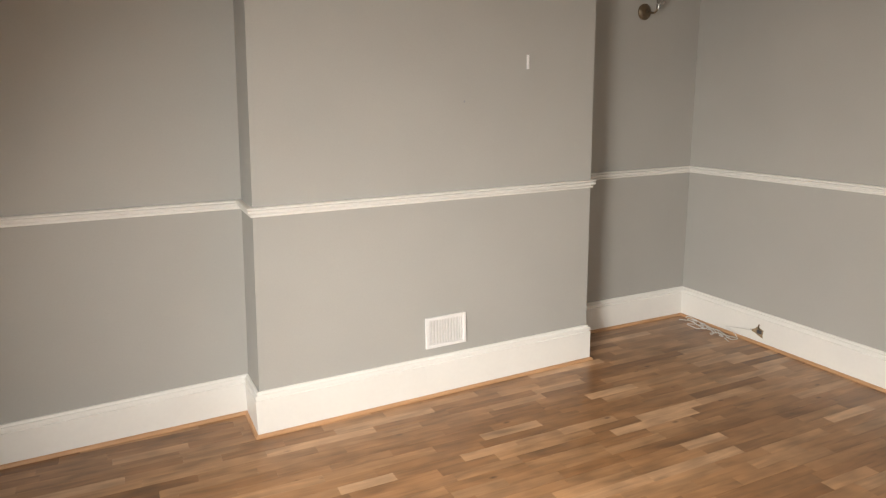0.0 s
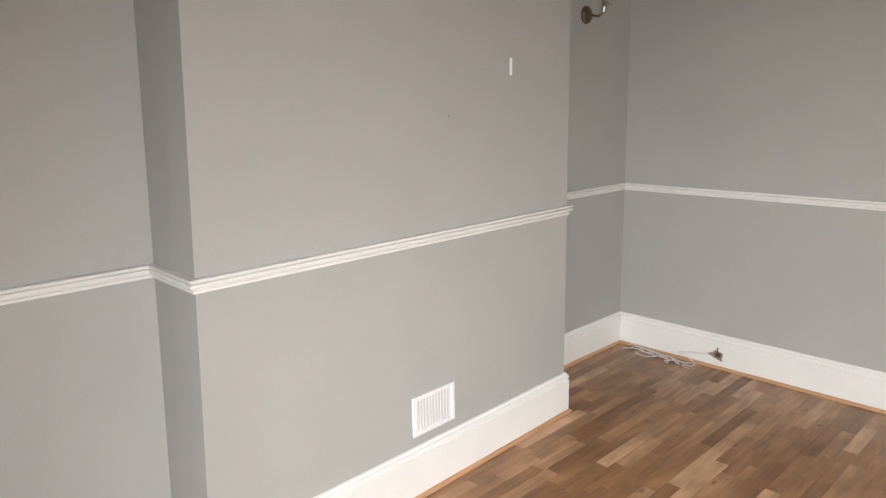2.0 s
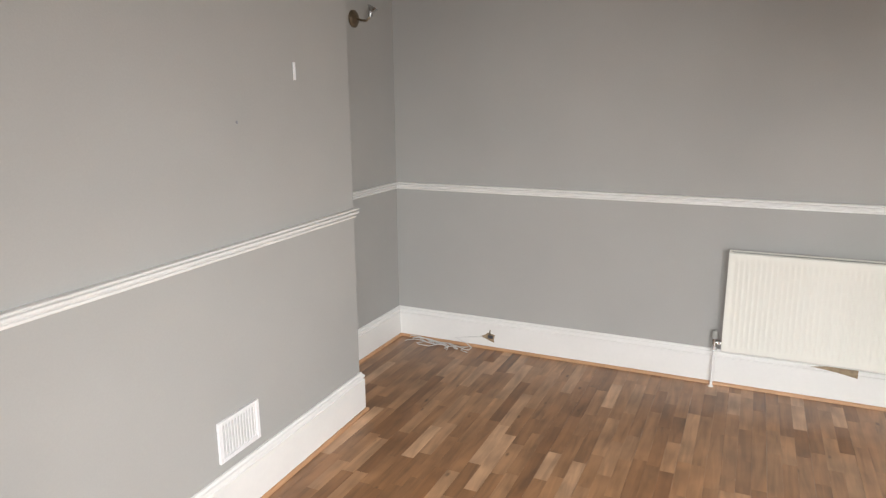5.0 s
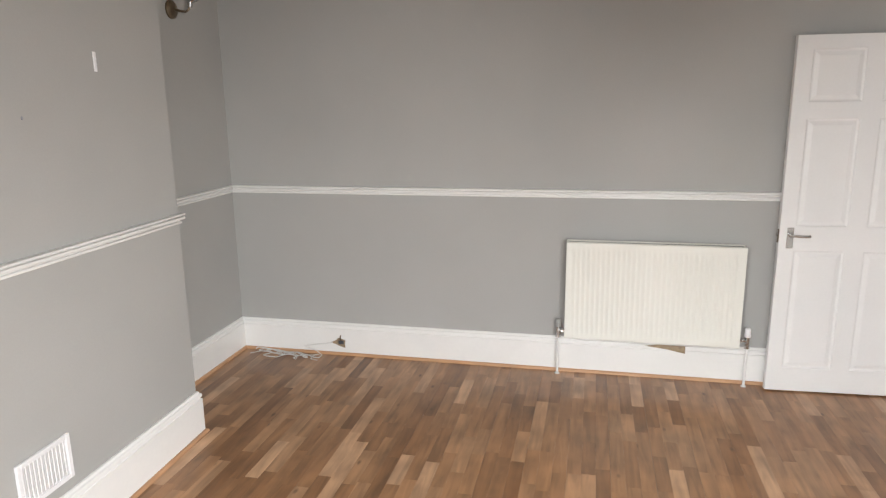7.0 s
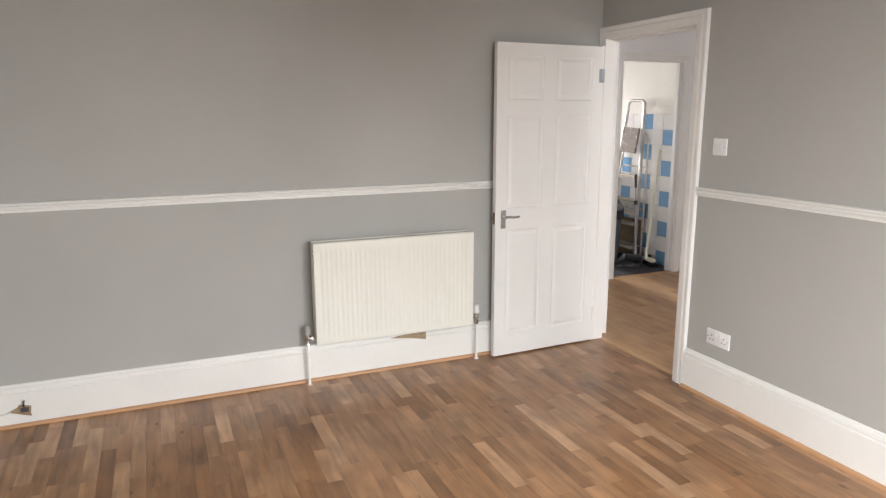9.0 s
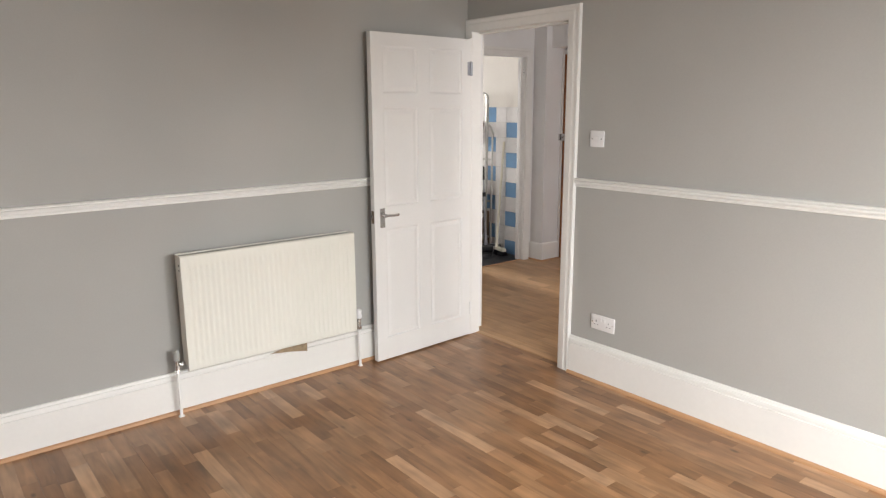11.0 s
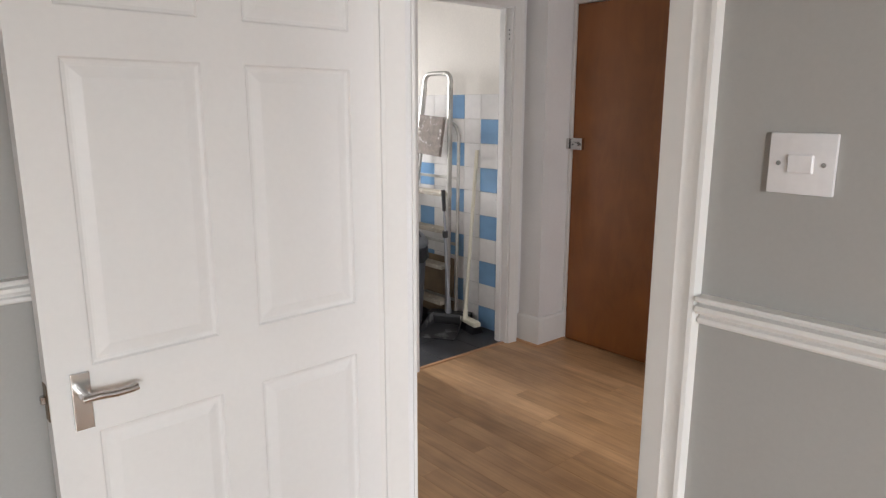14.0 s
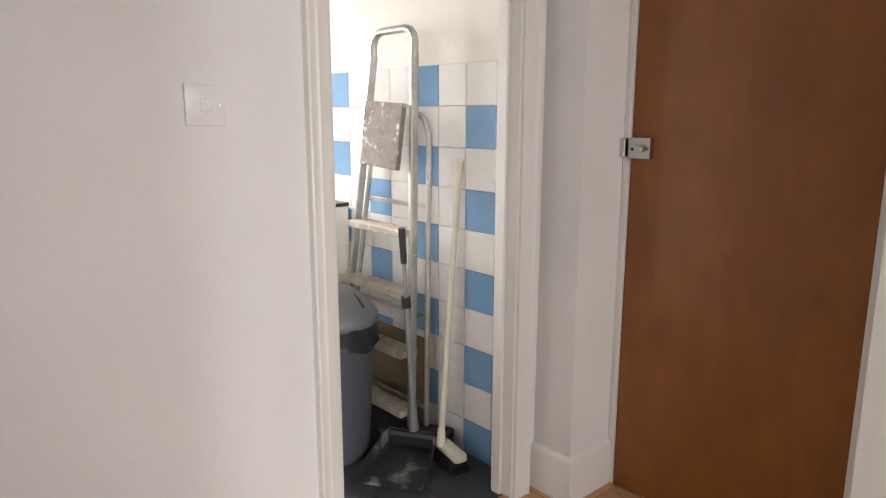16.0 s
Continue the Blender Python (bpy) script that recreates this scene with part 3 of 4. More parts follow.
# ---- radiator ----
def radiator():
    y0, y1, z0, z1, xf = 0.463, 1.458, 0.252, 0.851, 4.09
    r = thing("radiator", (4.15, 0.96, z0), "white enamelled panel radiator with pressed vertical flutes on the wall", "radiator")
    # front sheet with flutes
    bm = bmesh.new()
    ys, n = [], 33
    pitch = (y1 - y0 - 0.05) / n
    ys.append((y0, 0.0))
    for k in range(n):
        a = y0 + 0.025 + k * pitch
        ys += [(a, 0.0), (a + pitch * 0.28, 0.0), (a + pitch * 0.42, 0.0045), (a + pitch * 0.82, 0.0045), (a + pitch * 0.96, 0.0)]
    ys.append((y1, 0.0))
    zs = [(z0, 0, 0.006), (z0 + 0.006, 0, 0), (z0 + 0.038, 0, 0), (z0 + 0.052, 1, 0), (z1 - 0.062, 1, 0), (z1 - 0.048, 0, 0), (z1 - 0.006, 0, 0), (z1, 0, 0.006)]
    grid = [[bm.verts.new((xf + d * s + e, y, z)) for y, d in ys] for z, s, e in zs]
    for u, v in zip(grid, grid[1:]):
        for k in range(len(ys) - 1):
            bm.faces.new((u[k], u[k + 1], v[k + 1], v[k]))
    back = [bm.verts.new((xf + 0.016, y, z)) for y, z in ((y0, z0), (y1, z0), (y1, z1), (y0, z1))]
    bm.faces.new(back)
    bm.faces.new([g[0] for g in grid] + [back[3], back[0]])
    bm.faces.new([g[-1] for g in grid] + [back[2], back[1]])
    bm.faces.new(grid[0] + [back[1], back[0]]), bm.faces.new(grid[-1] + [back[2], back[3]])
    part("front_panel", bm, RADW, r, smooth=True)
    part("back_panel", boxed(4.152, 4.166, y0 + 0.01, y1 - 0.01, z0 + 0.01, z1 - 0.012, bevel=0.003), RADW, r)
    for a, b in ((y0, y0 + 0.0035), (y1 - 0.0035, y1)):
        s = part("side_panel", boxed(xf + 0.018, 4.168, a, b, z0 + 0.02, z1 - 0.002, bevel=0.001), RADW, r)
        yy = a - 0.0002 if a == y0 else b + 0.0006
        bm = bmesh.new()
        for z in (z1 - 0.05, z1 - 0.075):
            cyl(bm, (4.115, yy - 0.0004, z), (4.115, yy + 0.0004, z), 0.006)
        part("side_hole", bm, SLOT, s)
    part("fins", boxed(xf + 0.03, 4.148, y0 + 0.03, y1 - 0.03, z0 + 0.03, z1 - 0.03), RADD, r, "dark folded convector fins")
    gr = part("top_rim", boxed(4.160, 4.170, y0, y1, z1 - 0.012, z1 + 0.001, bevel=0.002), RADW, r)
    slat = bmesh.new()
    for k in range(125):
        a = y0 + 0.012 + k * (y1 - y0 - 0.024) / 125
        box(slat, xf + 0.017, 4.161, a, a + 0.0052, z1 - 0.010, z1 - 0.005)
    part("top_grille", slat, RADD, r, "slotted grey top grille")
    # valves and tails
    for y, py, lab in ((y1, y1 + 0.040, "lockshield"), (y0, y0 - 0.052, "thermostatic")):
        s = 1 if py > y else -1
        bm = bmesh.new()
        cyl(bm, (4.15, y, 0.285), (4.15, py, 0.285), 0.010)
        cyl(bm, (4.15, y + s * 0.006, 0.285), (4.15, y + s * 0.022, 0.285), 0.015, segs=6)
        cyl(bm, (4.15, py, 0.245), (4.15, py, 0.31), 0.0125)
        cyl(bm, (4.15, py, 0.238), (4.15, py, 0.258), 0.016, segs=6)
        v = part("valve", bm, CHROME, r, "chrome radiator valve", True)
        bm = bmesh.new()
        if s > 0:
            lathe(bm, [(0.014, 0), (0.0165, 0.006), (0.015, 0.045), (0.009, 0.052)], (4.15, py, 0.306), 18)
        else:
            lathe(bm, [(0.012, 0), (0.018, 0.004), (0.018, 0.022), (0.0155, 0.026), (0.0165, 0.05), (0.010, 0.058)], (4.15, py, 0.306), 18)
        part("valve_cap", bm, PLAST if s < 0 else RADD, v, smooth=True)
        bm = bmesh.new()
        cyl(bm, (4.15, py, 0.001), (4.15, py, 0.24), 0.0078, segs=14)
        lathe(bm, [(0.016, 0), (0.014, 0.004), (0.0085, 0.006)], (4.15, py, 0.001), 16)
        part("pipe_tail", bm, GLOSS, r, "white painted pipe tail", True)
    for y in (y0 + 0.15, y1 - 0.15):
        part("bracket", boxed(4.1665, EX + 0.0005, y - 0.015, y + 0.015, z0 + 0.06, z1 - 0.08, bevel=0.001), CHROME, r)
    return r


radiator()
bm = bmesh.new()
vs = [bm.verts.new((4.1985, y, z)) for y, z in ((0.742, 0.163), (0.742, 0.211), (0.90, 0.2115), (0.975, 0.199), (0.85, 0.184))]
f = bm.faces.new(vs)
ext = bmesh.ops.extrude_face_region(bm, geom=[f])
bmesh.ops.translate(bm, vec=(-0.002, 0, 0), verts=[v for v in ext["geom"] if isinstance(v, bmesh.types.BMVert)])
tagged(link("bare_patch", bm, BARE), "bare unpainted brown wood patch on the skirting below the radiator", "bare patch")


# ---- fittings on the walls ----
def faceplate(name, at, w, h, rz, label, category):
    ob = new(name)
    ob.empty_display_size = 0.05
    ob.matrix_world = pose(*at, 0, 0, rz)
    tagged(ob, label, category)
    bm = bmesh.new()
    box(bm, -w / 2, w / 2, -0.009, 0, -h / 2, h / 2, 0.003, 2)
    p = link("plate", bm, PLAST, True)
    p.parent = ob
    return ob


def fit_on(ob, name, bm, material, label=""):
    p = link(name, bm, material)
    p.parent = ob
    return tagged(p, label)


def screws(ob, d):
    for s in (-1, 1):
        bm = bmesh.new()
        cyl(bm, (s * d, -0.0088, 0), (s * d, -0.0100, 0), 0.0035, segs=10)
        fit_on(ob, "screw", bm, CHROME)


sw = faceplate("light_switch", (3.137, SY, 1.388), 0.092, 0.088, 180, "square white plastic light switch on the grey wall", "light switch")
screws(sw, 0.031)
fit_on(sw, "rocker", boxed(-0.018, 0.018, -0.0135, -0.008, -0.0135, 0.0135, bevel=0.002), PLAST)
hs = faceplate("cord_outlet_plate", (KX, -1.411, 1.382), 0.09, 0.09, 90, "square white blank switch plate on the hall wall", "switch plate")
hs.matrix_world = pose(KX, -1.411, 1.382, 0, 0, -90)
screws(hs, 0.031)
fit_on(hs, "rocker", boxed(-0.013, 0.013, -0.0112, -0.008, -0.015, 0.015, bevel=0.0015), PLAST)
so = faceplate("wall_socket", (3.043, SY, 0.357), 0.160, 0.086, 180, "double white plastic power socket above the skirting", "power socket")
for s in (-1, 1):
    bm = bmesh.new()
    for x, z, w, h in ((0, 0.014, 0.005, 0.009), (-0.011, -0.008, 0.008, 0.0045), (0.011, -0.008, 0.008, 0.0045)):
        box(bm, s * 0.042 + x - w / 2, s * 0.042 + x + w / 2, -0.0096, -0.0085, z - 0.006 - h / 2, z - 0.006 + h / 2)
    fit_on(so, "pin_holes", bm, SLOT)
    fit_on(so, "rocker", boxed(s * 0.014 - 0.0065, s * 0.014 + 0.0065, -0.0125, -0.008, 0.010, 0.030, bevel=0.0015), PLAST)
screws(so, 0.068)

# small knock in the plaster of the chimney breast
bm = bmesh.new()
bmesh.ops.create_uvsphere(bm, u_segments=10, v_segments=6, radius=0.0055, matrix=Matrix.Translation((2.141, breast_y(2.141, 1.64), 1.639)) @ Matrix.Diagonal((1, 0.3, 1.3, 1)))
tagged(link("nail_head", bm, STEEL), "small dark nail head in the chimney breast", "nail")

# air vent on the chimney breast
vent = thing("air_vent", (2.042, BY, 0.358), "white plastic louvred air vent on the chimney breast", "air vent")
vx0, vx1, vz0, vz1 = 1.914, 2.170, 0.268, 0.448
part("backing", boxed(vx0 + 0.012, vx1 - 0.012, BY - 0.003, BY - 0.0005, vz0 + 0.012, vz1 - 0.012), VBACK, vent)
for b in ((vx0, vx0 + 0.02, vz0, vz1), (vx1 - 0.02, vx1, vz0, vz1), (vx0 + 0.02, vx1 - 0.02, vz0, vz0 + 0.02), (vx0 + 0.02, vx1 - 0.02, vz1 - 0.02, vz1)):
    part("frame", boxed(b[0], b[1], BY - 0.012, BY, b[2], b[3], bevel=0.002), PLAST, vent)
ns = 12
for k in range(ns):
    a = vx0 + 0.02 + (k + 0.5) * (vx1 - vx0 - 0.04) / ns
    bm = bmesh.new()
    bar(bm, (a, BY - 0.0065, vz0 + 0.02), (a, BY - 0.0065, vz1 - 0.02), 0.0160, 0.003, 0.0008, up=(-0.35, 1, 0))
    part("slat", bm, PLAST, vent)
vent.matrix_world = pose(2.004, breast_y(2.004, 0.37) - 0.001, 0.376, 0, 0, 2.0)

bm = bmesh.new()
box(bm, 2.538, 2.553, breast_y(2.545, 1.84) - 0.005, breast_y(2.545, 1.84) + 0.0005, 1.808, 1.884, 0.0012)
tagged(link("wall_strip", bm, PLAST), "small white adhesive strip stuck on the chimney breast", "adhesive strip")

# wall spotlight in the alcove
lamp = thing("wall_light", (3.72, NY, 2.197), "small tarnished metal wall light without bulb in the alcove", "wall light")
bm = bmesh.new()
for r0, r1, a, b in ((0.052, 0.052, 0.0, 0.010), (0.052, 0.040, 0.010, 0.020), (0.040, 0.018, 0.020, 0.028)):
    cyl(bm, (3.72, NY - a, 2.197), (3.72, NY - b, 2.197), r0, r1, 24)
part("backplate", bm, BRASSY, lamp, smooth=True)
bm = bmesh.new()
tube(bm, [(3.72, NY - 0.025, 2.197), (3.722, NY - 0.06, 2.186), (3.728, NY - 0.09, 2.182), (3.735, NY - 0.105, 2.195), (3.738, NY - 0.112, 2.225)], 0.007, 10)
part("arm", bm, BRASSY, lamp, smooth=True)
bm = bmesh.new()
cyl(bm, (3.738, NY - 0.112, 2.205), (3.738, NY - 0.116, 2.232), 0.012, 0.014)
bmesh.ops.create_cone(bm, cap_ends=False, segments=20, radius1=0.014, radius2=0.036, depth=0.03, matrix=Matrix.Translation((3.742, NY - 0.122, 2.247)) @ Euler((radians(25), radians(15), 0)).to_matrix().to_4x4())
part("holder", bm, CHROME, lamp, "bright metal lamp holder", True)

# broken socket patch and loose cable by the skirting
hole = thing("skirting_hole", (4.2, 2.95, 0.09), "rough hole in the white skirting showing bare brown wood", "hole")
bm = bmesh.new()
vs = [bm.verts.new((4.1985, y, z)) for y, z in ((3.022, 0.082), (2.975, 0.104), (2.965, 0.118), (2.938, 0.112), (2.912, 0.104), (2.918, 0.07), (2.915, 0.05), (2.955, 0.062), (2.985, 0.074))]
f = bm.faces.new(vs)
ext = bmesh.ops.extrude_face_region(bm, geom=[f])
bmesh.ops.translate(bm, vec=(-0.002, 0, 0), verts=[v for v in ext["geom"] if isinstance(v, bmesh.types.BMVert)])
part("torn_edge", bm, BARE, hole)
part("slot", boxed(4.195, 4.1962, 2.925, 2.962, 0.075, 0.10), SLOT, hole)
bm = bmesh.new()
tube(bm, [(4.197, 2.944, 0.10), (4.185, 2.944, 0.118), (4.182, 2.942, 0.134), (4.186, 2.94, 0.142)], 0.0045, 8)
part("wire_stub", bm, BRASSY, hole, smooth=True)
rng = random.Random(4)
bm = bmesh.new()
pts, n = [], 150
for k in range(n):
    u = k / (n - 1)
    a = u * 2 * math.pi * 5.5
    cy = 3.46 - 0.33 * u ** 1.4
    ry = 0.085 * (1 - 0.35 * u)
    pts.append((4.118 + 0.035 * math.sin(a * 1.03 + 0.4) + 0.006 * math.sin(3.1 * a) + 0.012 * (1 - u), cy + ry * math.cos(a) + 0.015 * math.sin(2.3 * a), 0.004 + 0.010 * (0.5 + 0.5 * math.sin(a * 1.7)) + 0.012 * (1 - u)))
pts += [(4.135, 3.06, 0.012), (4.155, 3.10, 0.03), (4.172, 3.2, 0.055), (4.185, 3.1, 0.07), (4.19, 3.0, 0.085)]
tube(bm, pts, 0.0032, 6)
cab = thing("loose_cable", (4.12, 3.3, 0), "loose tangle of thin white cable on the floor", "cable")
part("coil", bm, CABLE, cab, smooth=True)
bm = bmesh.new()
tube(bm, [(4.10 + 0.05 * math.sin(0.9 * k) + 0.004 * rng.random(), 3.53 - 0.025 * k + 0.04 * math.cos(1.4 * k), 0.004 + 0.004 * (k % 3)) for k in range(20)], 0.0028, 6)
part("loose_end", bm, CABLE, cab, smooth=True)

# meter cupboard on the hall wall
cup = thing("meter_cupboard", (4.1, HY, 1.56), "white painted meter cupboard fixed to the hall wall", "cupboard")
part("carcass", boxed(3.75, 4.43, HY - 0.001, HY + 0.03, 1.56, 2.25, bevel=0.002), HALLW, cup)
part("door", boxed(3.752, 4.428, HY + 0.031, HY + 0.049, 1.562, 2.248, bevel=0.003), HALLW, cup)


# ---- kitchen ----
def ladder():
    L = thing("step_ladder", (6.36, -2.45, 0), "worn aluminium step ladder, folded, splashed with paint, against the tiles", "step ladder")
    ytop, ybot, H = -2.500, -2.425, 1.69

    def at(side, z, dy=0.0):
        u = z / H
        xr, xl = 6.105 + 0.055 * u, 6.66 - 0.25 * u
        return Vector((xr if side > 0 else xl, ybot + (ytop - ybot) * u + dy, z))

    for s in (1, -1):
        bm = bmesh.new()
        bar(bm, at(s, 0.02), at(s, 1.60), 0.021, 0.032, 0.004)
        part("stile", bm, ALU, L, smooth=True)
        bm = bmesh.new()
        bar(bm, at(s, 0.0), at(s, 0.045), 0.028, 0.056, 0.004)
        part("rubber_foot", bm, BLACK, L, "black rubber foot")
        bm = bmesh.new()
        p = [at(s, z, -0.055) for z in (0.03, 0.5, 1.0, 1.28)]
        p = [q + Vector((-0.03 if s > 0 else 0.02, 0, 0)) for q in p]
        tube(bm, p + [p[-1] + Vector((0.02 if s > 0 else -0.02, 0.005, 0.06)), p[-1] + Vector((0.05 if s > 0 else -0.05, 0.01, 0.085))], 0.0115, 12)
        part("rear_leg", bm, ALU, L, smooth=True)
    bm = bmesh.new()
    a, b = at(-1, 1.58), at(1, 1.58)
    c = Vector((0, (ytop - ybot) / H, 1))
    arch = [a, a + c * 0.06, a + c * 0.085 + Vector((-0.008, 0, 0)), a + c * 0.105 + Vector((-0.03, 0, 0)), a + c * 0.112 + Vector((-0.06, 0, 0)),
            b + c * 0.112 + Vector((0.06, 0, 0)), b + c * 0.105 + Vector((0.03, 0, 0)), b + c * 0.085 + Vector((0.008, 0, 0)), b + c * 0.06, b]
    tube(bm, arch, 0.0155, 12)
    part("top_rail", bm, ALU, L, smooth=True)
    for z in (0.16, 0.41, 0.66, 0.91):
        l, r = at(-1, z), at(1, z)
        bm = bmesh.new()
        box(bm, r.x + 0.008, l.x - 0.008, l.y - 0.035, l.y + 0.055, z - 0.028, z, 0.004, 2)
        for k in range(5):
            yy = l.y - 0.028 + k * 0.017
            box(bm, r.x + 0.012, l.x - 0.012, yy, yy + 0.008, z - 0.001, z + 0.0018)
        part("tread", bm, TREADM, L, "dusty ribbed tread")
    l, r = at(-1, 1.17, 0.03), at(1, 1.41, 0.03)
    bm = bmesh.new()
    bar(bm, ((at(-1, 1.15).x + at(1, 1.15).x) / 2, l.y + 0.012, 1.152), ((at(-1, 1.41).x + at(1, 1.41).x) / 2, r.y - 0.004, 1.412), 0.255, 0.022, 0.004)
    part("platform", bm, CRUST, L, "folded platform crusted with old paint")
    for z in (0.16, 0.55, 1.0):
        bm = bmesh.new()
        bar(bm, at(-1, z, -0.055) + Vector((0.02, 0, 0)), at(1, z, -0.055) - Vector((0.03, 0, 0)), 0.02, 0.008, 0.002, up=(0, 1, 0))
        part("rear_brace", bm, ALU, L)
    return L


ladder()


def broom():
    b = thing("broom", (5.90, -2.44, 0), "ivory plastic broom with a long handle leaning on the tiles", "broom")
    bm = bmesh.new()
    cyl(bm, (5.935, -2.440, 0.085), (5.952, -2.548, 1.195), 0.0125, segs=16)
    part("handle", bm, IVORY, b, smooth=True)
    bm = bmesh.new()
    cyl(bm, (5.93, -2.437, 0.065), (5.936, -2.444, 0.135), 0.019, 0.015)
    bar(bm, (5.985, -2.468, 0.062), (5.80, -2.428, 0.062), 0.055, 0.035, 0.012, up=(0, 0, 1))
    part("head", bm, IVORY, b, "ivory broom head", True)
    bm = bmesh.new()
    g = random.Random(2)
    for i in range(34):
        for j in range(7):
            u, w = i / 33, (j - 3) / 3
            x, y = 5.983 - 0.181 * u, -2.467 + 0.039 * u
            x, y = x + 0.21 * 0.022 * w, y + 0.98 * 0.022 * w
            sp = 1.35 + 0.2 * g.random()
            bar(bm, (x, y, 0.047), (x + 0.21 * 0.012 * w * sp + 0.004 * g.uniform(-1, 1), y + 0.98 * 0.012 * w * sp + 0.004 * g.uniform(-1, 1), 0.001), 0.003, 0.003, 0)
    tagged(part("bristles", bm, BLACK, b, "black bristles"), kind="stuff")


broom()


def dustpan():
    d = thing("long_handled_dustpan", (5.98, -2.28, 0), "black long-handled dustpan, dusty, lying on the kitchen floor", "dustpan")
    ax = Vector((-0.53, 0.85, 0)).normalized()
    sd = Vector((ax.y, -ax.x, 0))
    o = Vector((6.075, -2.41, 0.004))
    bm = bmesh.new()
    prof = []
    for u, w in ((0.0, 0.09), (0.07, 0.106), (0.31, 0.128)):
        prof.append([o + ax * u + sd * s * w for s in (-1, 1)])
    floorv = [[bm.verts.new(p) for p in row] for row in prof]
    up = [[bm.verts.new(p + Vector((0, 0, h)) + sd * s * 0.012) for p, s in zip(row, (-1, 1))] for row, h in zip(prof, (0.085, 0.075, 0.008))]
    for i in range(2):
        bm.faces.new((floorv[i][0], floorv[i][1], floorv[i + 1][1], floorv[i + 1][0]))
        for k in (0, 1):
            bm.faces.new((floorv[i][k], floorv[i + 1][k], up[i + 1][k], up[i][k]))
    bm.faces.new((floorv[0][0], floorv[0][1], up[0][1], up[0][0]))
    bmesh.ops.recalc_face_normals(bm, faces=bm.faces)
    bmesh.ops.solidify(bm, geom=bm.faces[:], thickness=0.003)
    part("pan", bm, DUSTY, d, "black pan grey with dust", True)
    bm = bmesh.new()
    top, base = Vector((6.06, -2.35, 0.94)), o + Vector((0.005, -0.012, 0.06))
    cyl(bm, base, base.lerp(top, 0.66), 0.0135, 0.011)
    cyl(bm, base.lerp(top, 0.66), base.lerp(top, 0.86), 0.008)
    flare = base.lerp(top, 0.2)
    cyl(bm, base - Vector((0, 0, 0.03)), flare, 0.024, 0.0135)
    part("pole", bm, STEEL, d, "grey metal pole", True)
    bm = bmesh.new()
    cyl(bm, base.lerp(top, 0.84), top, 0.012, 0.0145)
    part("grip", bm, BLACK, d, "black grip", True)
    bm = bmesh.new()
    cyl(bm, base.lerp(top, 0.635), base.lerp(top, 0.685), 0.019)
    part("collar", bm, BLACK, d, smooth=True)
    bm = bmesh.new()
    cyl(bm, base + Vector((0.035, -0.02, -0.01)), base.lerp(top, 0.66) + Vector((0.012, -0.012, 0)), 0.010, 0.009)
    part("brush_pole", bm, STEEL, d, "grey pole of the brush", True)
    bm = bmesh.new()
    bar(bm, o + Vector((0.03, -0.02, 0.045)) - sd * 0.17, o + Vector((0.03, -0.02, 0.045)) + sd * 0.14, 0.11, 0.075, 0.02, up=(0, 0, 1))
    part("brush", bm, BLACK, d, "black dustpan brush")


dustpan()


def swing_bin():
    b = thing("swing_bin", (6.290, -2.158, 0), "dark grey plastic kitchen bin with black liner and pale grey lid", "bin")
    c = (6.290, -2.158, 0.0)
    bm = bmesh.new()
    lathe(bm, [(0.145, 0.0), (0.15, 0.012), (0.182, 0.50), (0.186, 0.505), (0.184, 0.56)], c, 36)
    part("body", bm, BINM, b, smooth=True)
    bm = bmesh.new()
    g = random.Random(6)
    rings = []
    for z in (0.475, 0.50, 0.53, 0.556, 0.568):
        ring = []
        for k in range(48):
            a = 2 * math.pi * k / 48
            r = 0.191 + 0.005 * math.sin(9 * a + 20 * z) + 0.004 * g.random() + (0.0 if z > 0.48 else 0.004)
            ring.append(bm.verts.new((c[0] + r * math.cos(a), c[1] + r * math.sin(a), z + (0.012 * math.sin(5 * a) if z < 0.48 else 0))))
        rings.append(ring)
    for u, v in zip(rings, rings[1:]):
        for k in range(48):
            bm.faces.new((u[k], u[(k + 1) % 48], v[(k + 1) % 48], v[k]))
    part("liner", bm, BAG, b, "black bin bag folded over the rim", True)
    bm = bmesh.new()
    lathe(bm, [(0.195, 0.562), (0.198, 0.575), (0.194, 0.598), (0.170, 0.630), (0.128, 0.668), (0.09, 0.690), (0.04, 0.696)], c, 36)
    part("lid", bm, BINLID, b, "pale grey domed lid", True)
    bm = bmesh.new()
    tube(bm, [(c[0] - 0.197 * math.cos(t), c[1] - 0.06, 0.60 + 0.088 * math.sin(t)) for t in (math.pi * (0.12 + 0.76 * k / 14) for k in range(15))], 0.006, 8)
    bm.transform(Matrix.Translation(Vector(c)) @ Matrix.Diagonal((0.86, 1, 1, 1)) @ Matrix.Translation(-Vector(c)))
    part("flap_seam", bm, BLACK, b, "black seam of the lid flap", True)


swing_bin()

bm = bmesh.new()
box(bm, 6.17, 6.60, -2.553, -2.545, 0.001, 0.43, 0.002)
tagged(link("board_offcut", bm, BOARD), "brown board offcut standing behind the step ladder", "board")

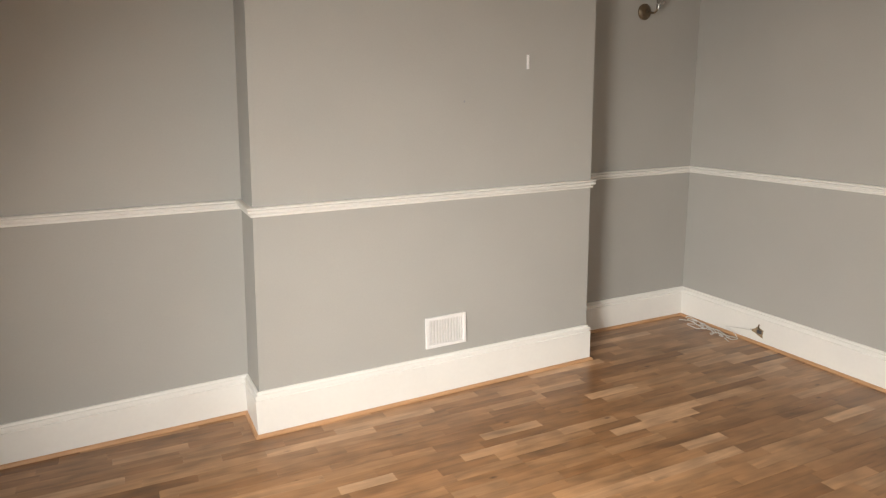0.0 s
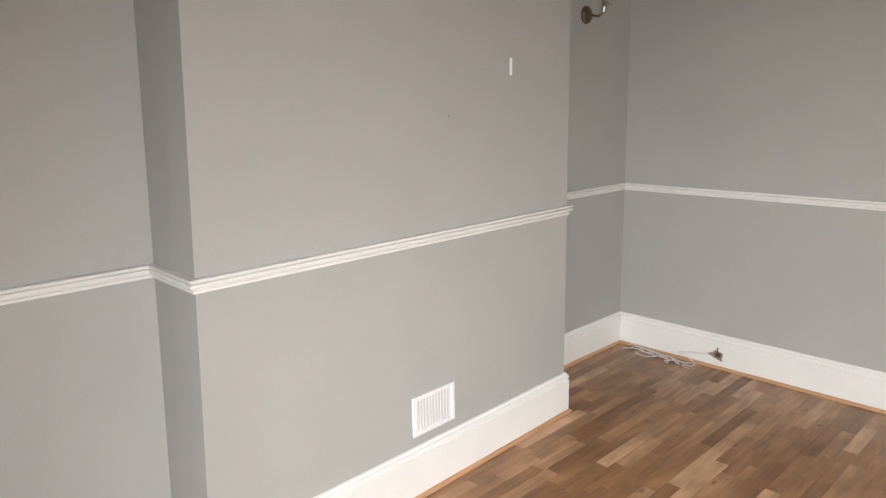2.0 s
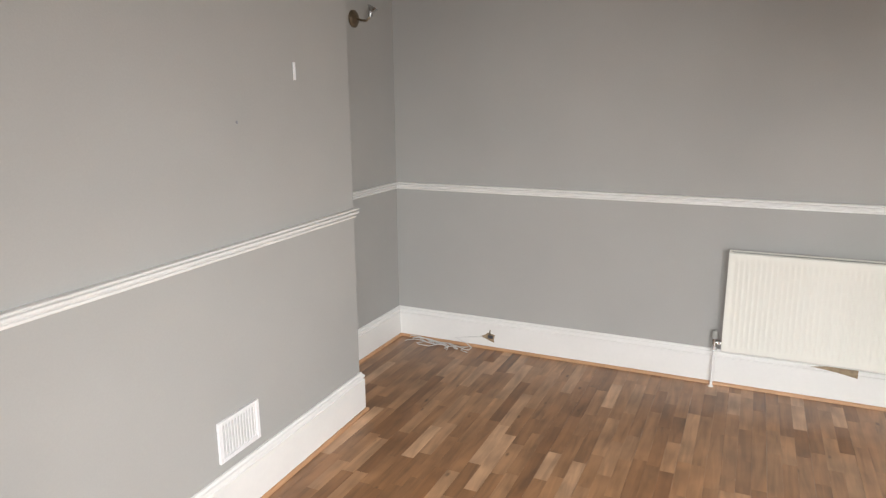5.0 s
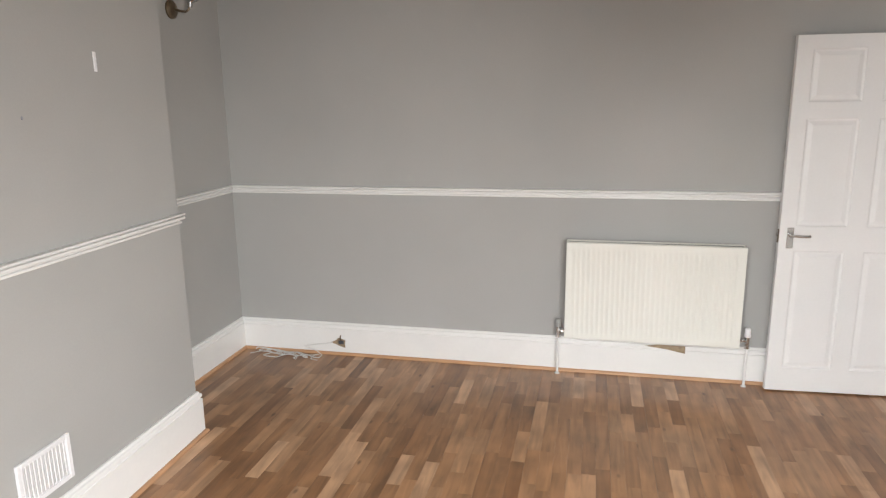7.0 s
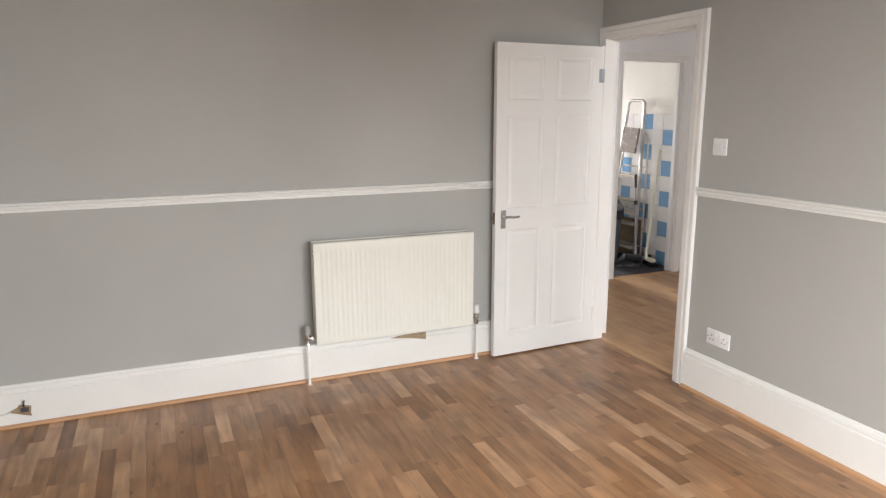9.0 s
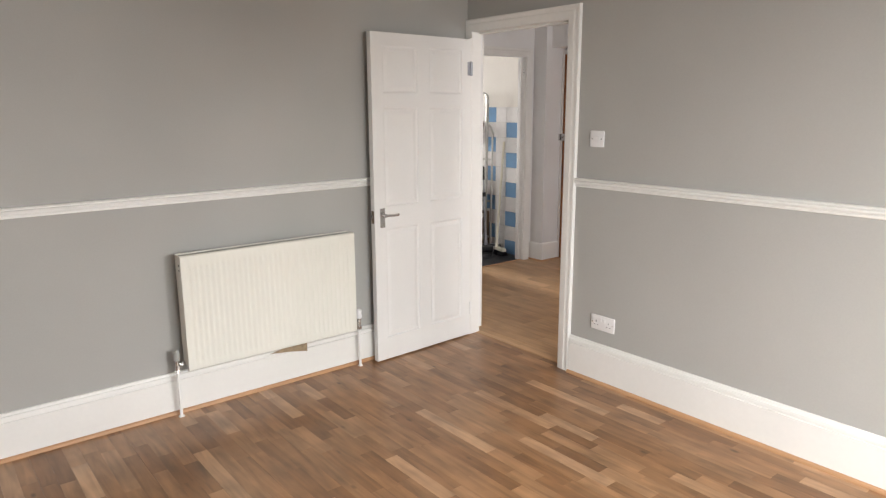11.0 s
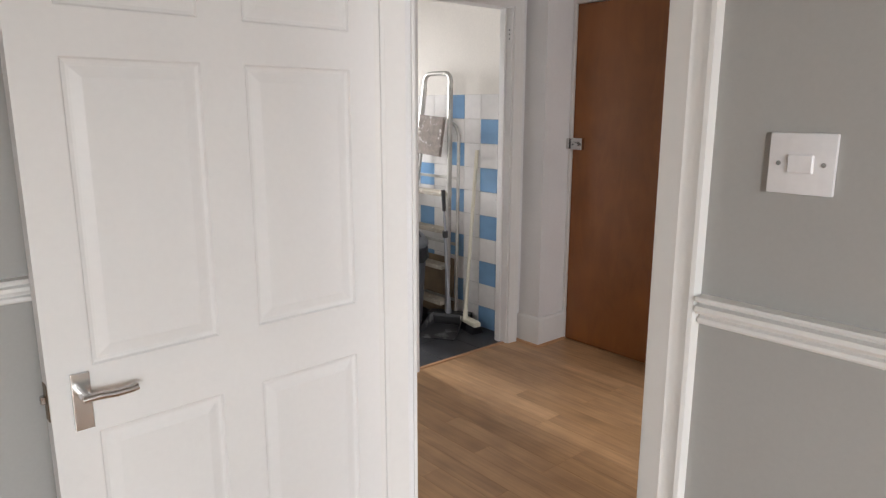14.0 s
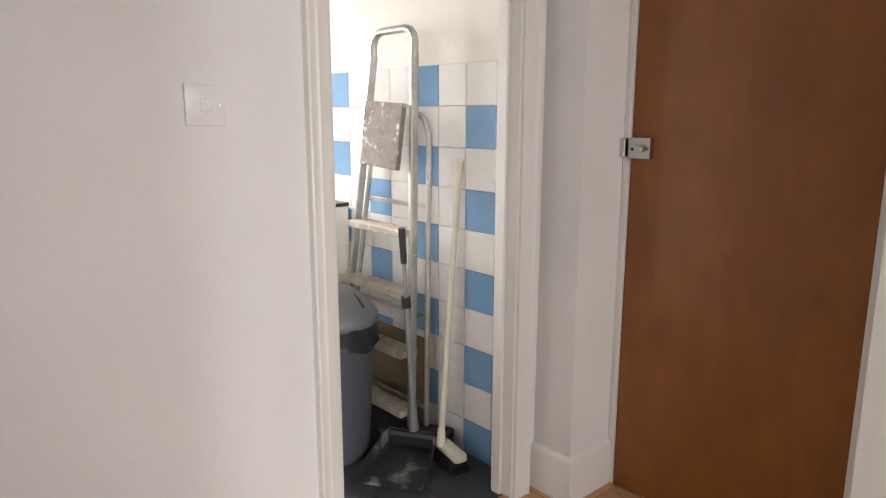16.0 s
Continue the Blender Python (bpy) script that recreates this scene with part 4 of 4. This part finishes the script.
ck = thing("cooker", (7.0, -2.25, 0), "white enamel cooker with a dark hob beside the tiles", "cooker")
part("body", boxed(6.72, 7.27, -2.548, -1.96, 0.04, 0.94, bevel=0.006, segs=2), RADW, ck)
part("hob", boxed(6.715, 7.275, -2.55, -1.955, 0.941, 0.958, bevel=0.004), BLACK, ck, "black hob top")
part("plinth", boxed(6.74, 7.25, -2.53, -2.0, 0.0, 0.04), BLACK, ck)
for i, (x, y) in enumerate(((6.86, -2.4), (7.13, -2.4), (6.86, -2.11), (7.13, -2.11))):
    bm = bmesh.new()
    lathe(bm, [(0.07, 0), (0.072, 0.006), (0.06, 0.012)], (x, y, 0.958), 20)
    part("ring", bm, SLOT, ck, smooth=True)
for y in (-2.35, -2.2):
    bm = bmesh.new()
    cyl(bm, (6.721, y, 0.905), (6.695, y, 0.905), 0.02, 0.017)
    part("knob", bm, BLACK, ck, "black control knob", True)


# ---- pieces of walls and floors ----
def shared_box(name, sx, sy, sz, material, bevel):
    bm = bmesh.new()
    box(bm, -sx / 2, sx / 2, -sy / 2, sy / 2, -sz / 2, sz / 2)
    top = [f for f in bm.faces if f.calc_center_median().z > sz / 2 - 1e-6]
    if bevel:
        bmesh.ops.bevel(bm, geom=list({e for f in top for e in f.edges}), offset=bevel, segments=1, affect="EDGES")
    bmesh.ops.recalc_face_normals(bm, faces=bm.faces)
    me = bpy.data.meshes.new(name)
    bm.to_mesh(me), bm.free()
    me.materials.append(material)
    return me


def lay(name, me, parent, m):
    ob = new(name, me)
    ob.parent = parent
    ob.matrix_basis = m
    return ob


# kitchen wall tiles: every other column is all white, the rest alternate blue and white
P = 0.1566
tiled = setting("wall_kitchen_tiling", boxed(KX2 + 0.001, 8.848, TY - 0.006, TY - 0.003, 0, 1.553), GROUT, "blue and white glazed kitchen wall tiles", "tiles")
tw, tb = (shared_box("tile", P - 0.0022, P - 0.0022, 0.008, mm, 0.0014) for mm in (TILEW, TILEB))
for col in range(-1, 14):
    for row in range(10):
        z = 1.552 - (row + 0.5) * P
        x = 5.778 + (col + 0.5) * P
        if x - P / 2 < KX2 or z < 0.05:
            continue
        blue = col % 2 == 0 and (row % 2 == 1) == (col % 4 == 0)
        lay("tile", tb if blue else tw, tiled, pose(x, TY - 0.001, z, 90, 0, 180))

# kitchen floor tiles
kt = shared_box("floor_tile", 0.3, 0.3, 0.008, SLATE, 0.001)
for i in range(11):
    for j in range(7):
        lay("floor_tile", kt, floor_kitchen, pose(5.745 + 0.3035 * i, -2.41 + 0.3035 * j, -0.005))

# room floor: three-strip boards along x
rng = random.Random(11)
SWD = 0.0655
lengths = (0.26, 0.34, 0.42, 0.55, 0.30)
meshes = {q: shared_box("floor_strip", q - 0.0002, SWD - 0.0002, 0.008, STRIP, 0) for q in lengths}
verts, faces, count = [], [], 0
cube = ((0, 1, 3, 2), (4, 6, 7, 5), (0, 4, 5, 1), (2, 3, 7, 6), (1, 5, 7, 3))
y, row = SY - 0.06, 0
while y < NY:
    x = WX - rng.uniform(0, 0.45)
    while x < EX:
        q = rng.choice(lengths)
        near = 1.55 < x + q / 2 < 3.75 and 0.15 < y < 2.75 and count < 300
        if near:
            lay("floor_strip", meshes[q], floor, pose(x + q / 2, y + SWD / 2, -0.004))
            count += 1
        else:
            x0, x1 = max(x, WX), min(x + q - 0.0002, EX)
            if x1 > x0:
                b0 = len(verts)
                verts += [(a, b, c) for a in (x0, x1) for b in (y, y + SWD - 0.0002) for c in (-0.008, 0.0)]
                faces += [tuple(b0 + i for i in f) for f in cube]
        x += q
    y += SWD + (0.0006 if row % 3 == 2 else 0)
    row += 1
me = bpy.data.meshes.new("floor_strips")
me.from_pydata(verts, [], faces)
me.materials.append(STRIPS)
fs = new("floor_strips", me)
fs.parent = floor
tagged(fs, kind="stuff")

# hall floor boards
hb = {q: shared_box("floor_board", q - 0.0008, 0.0965 - 0.0008, 0.008, HSTRIP, 0.0004) for q in (0.6, 0.9, 1.2)}
y = -2.88
while y < -0.59:
    x = 5.575
    first = rng.choice((0.6, 0.9, 1.2))
    while x > 1.45:
        q = first if x == 5.575 else rng.choice((0.6, 0.9, 1.2))
        q = 0.6 if x - q < 0.82 else q
        lay("floor_board", hb[q], floor_hall, pose(x - q / 2, y + 0.04825, -0.004))
        x -= q
    y += 0.0965
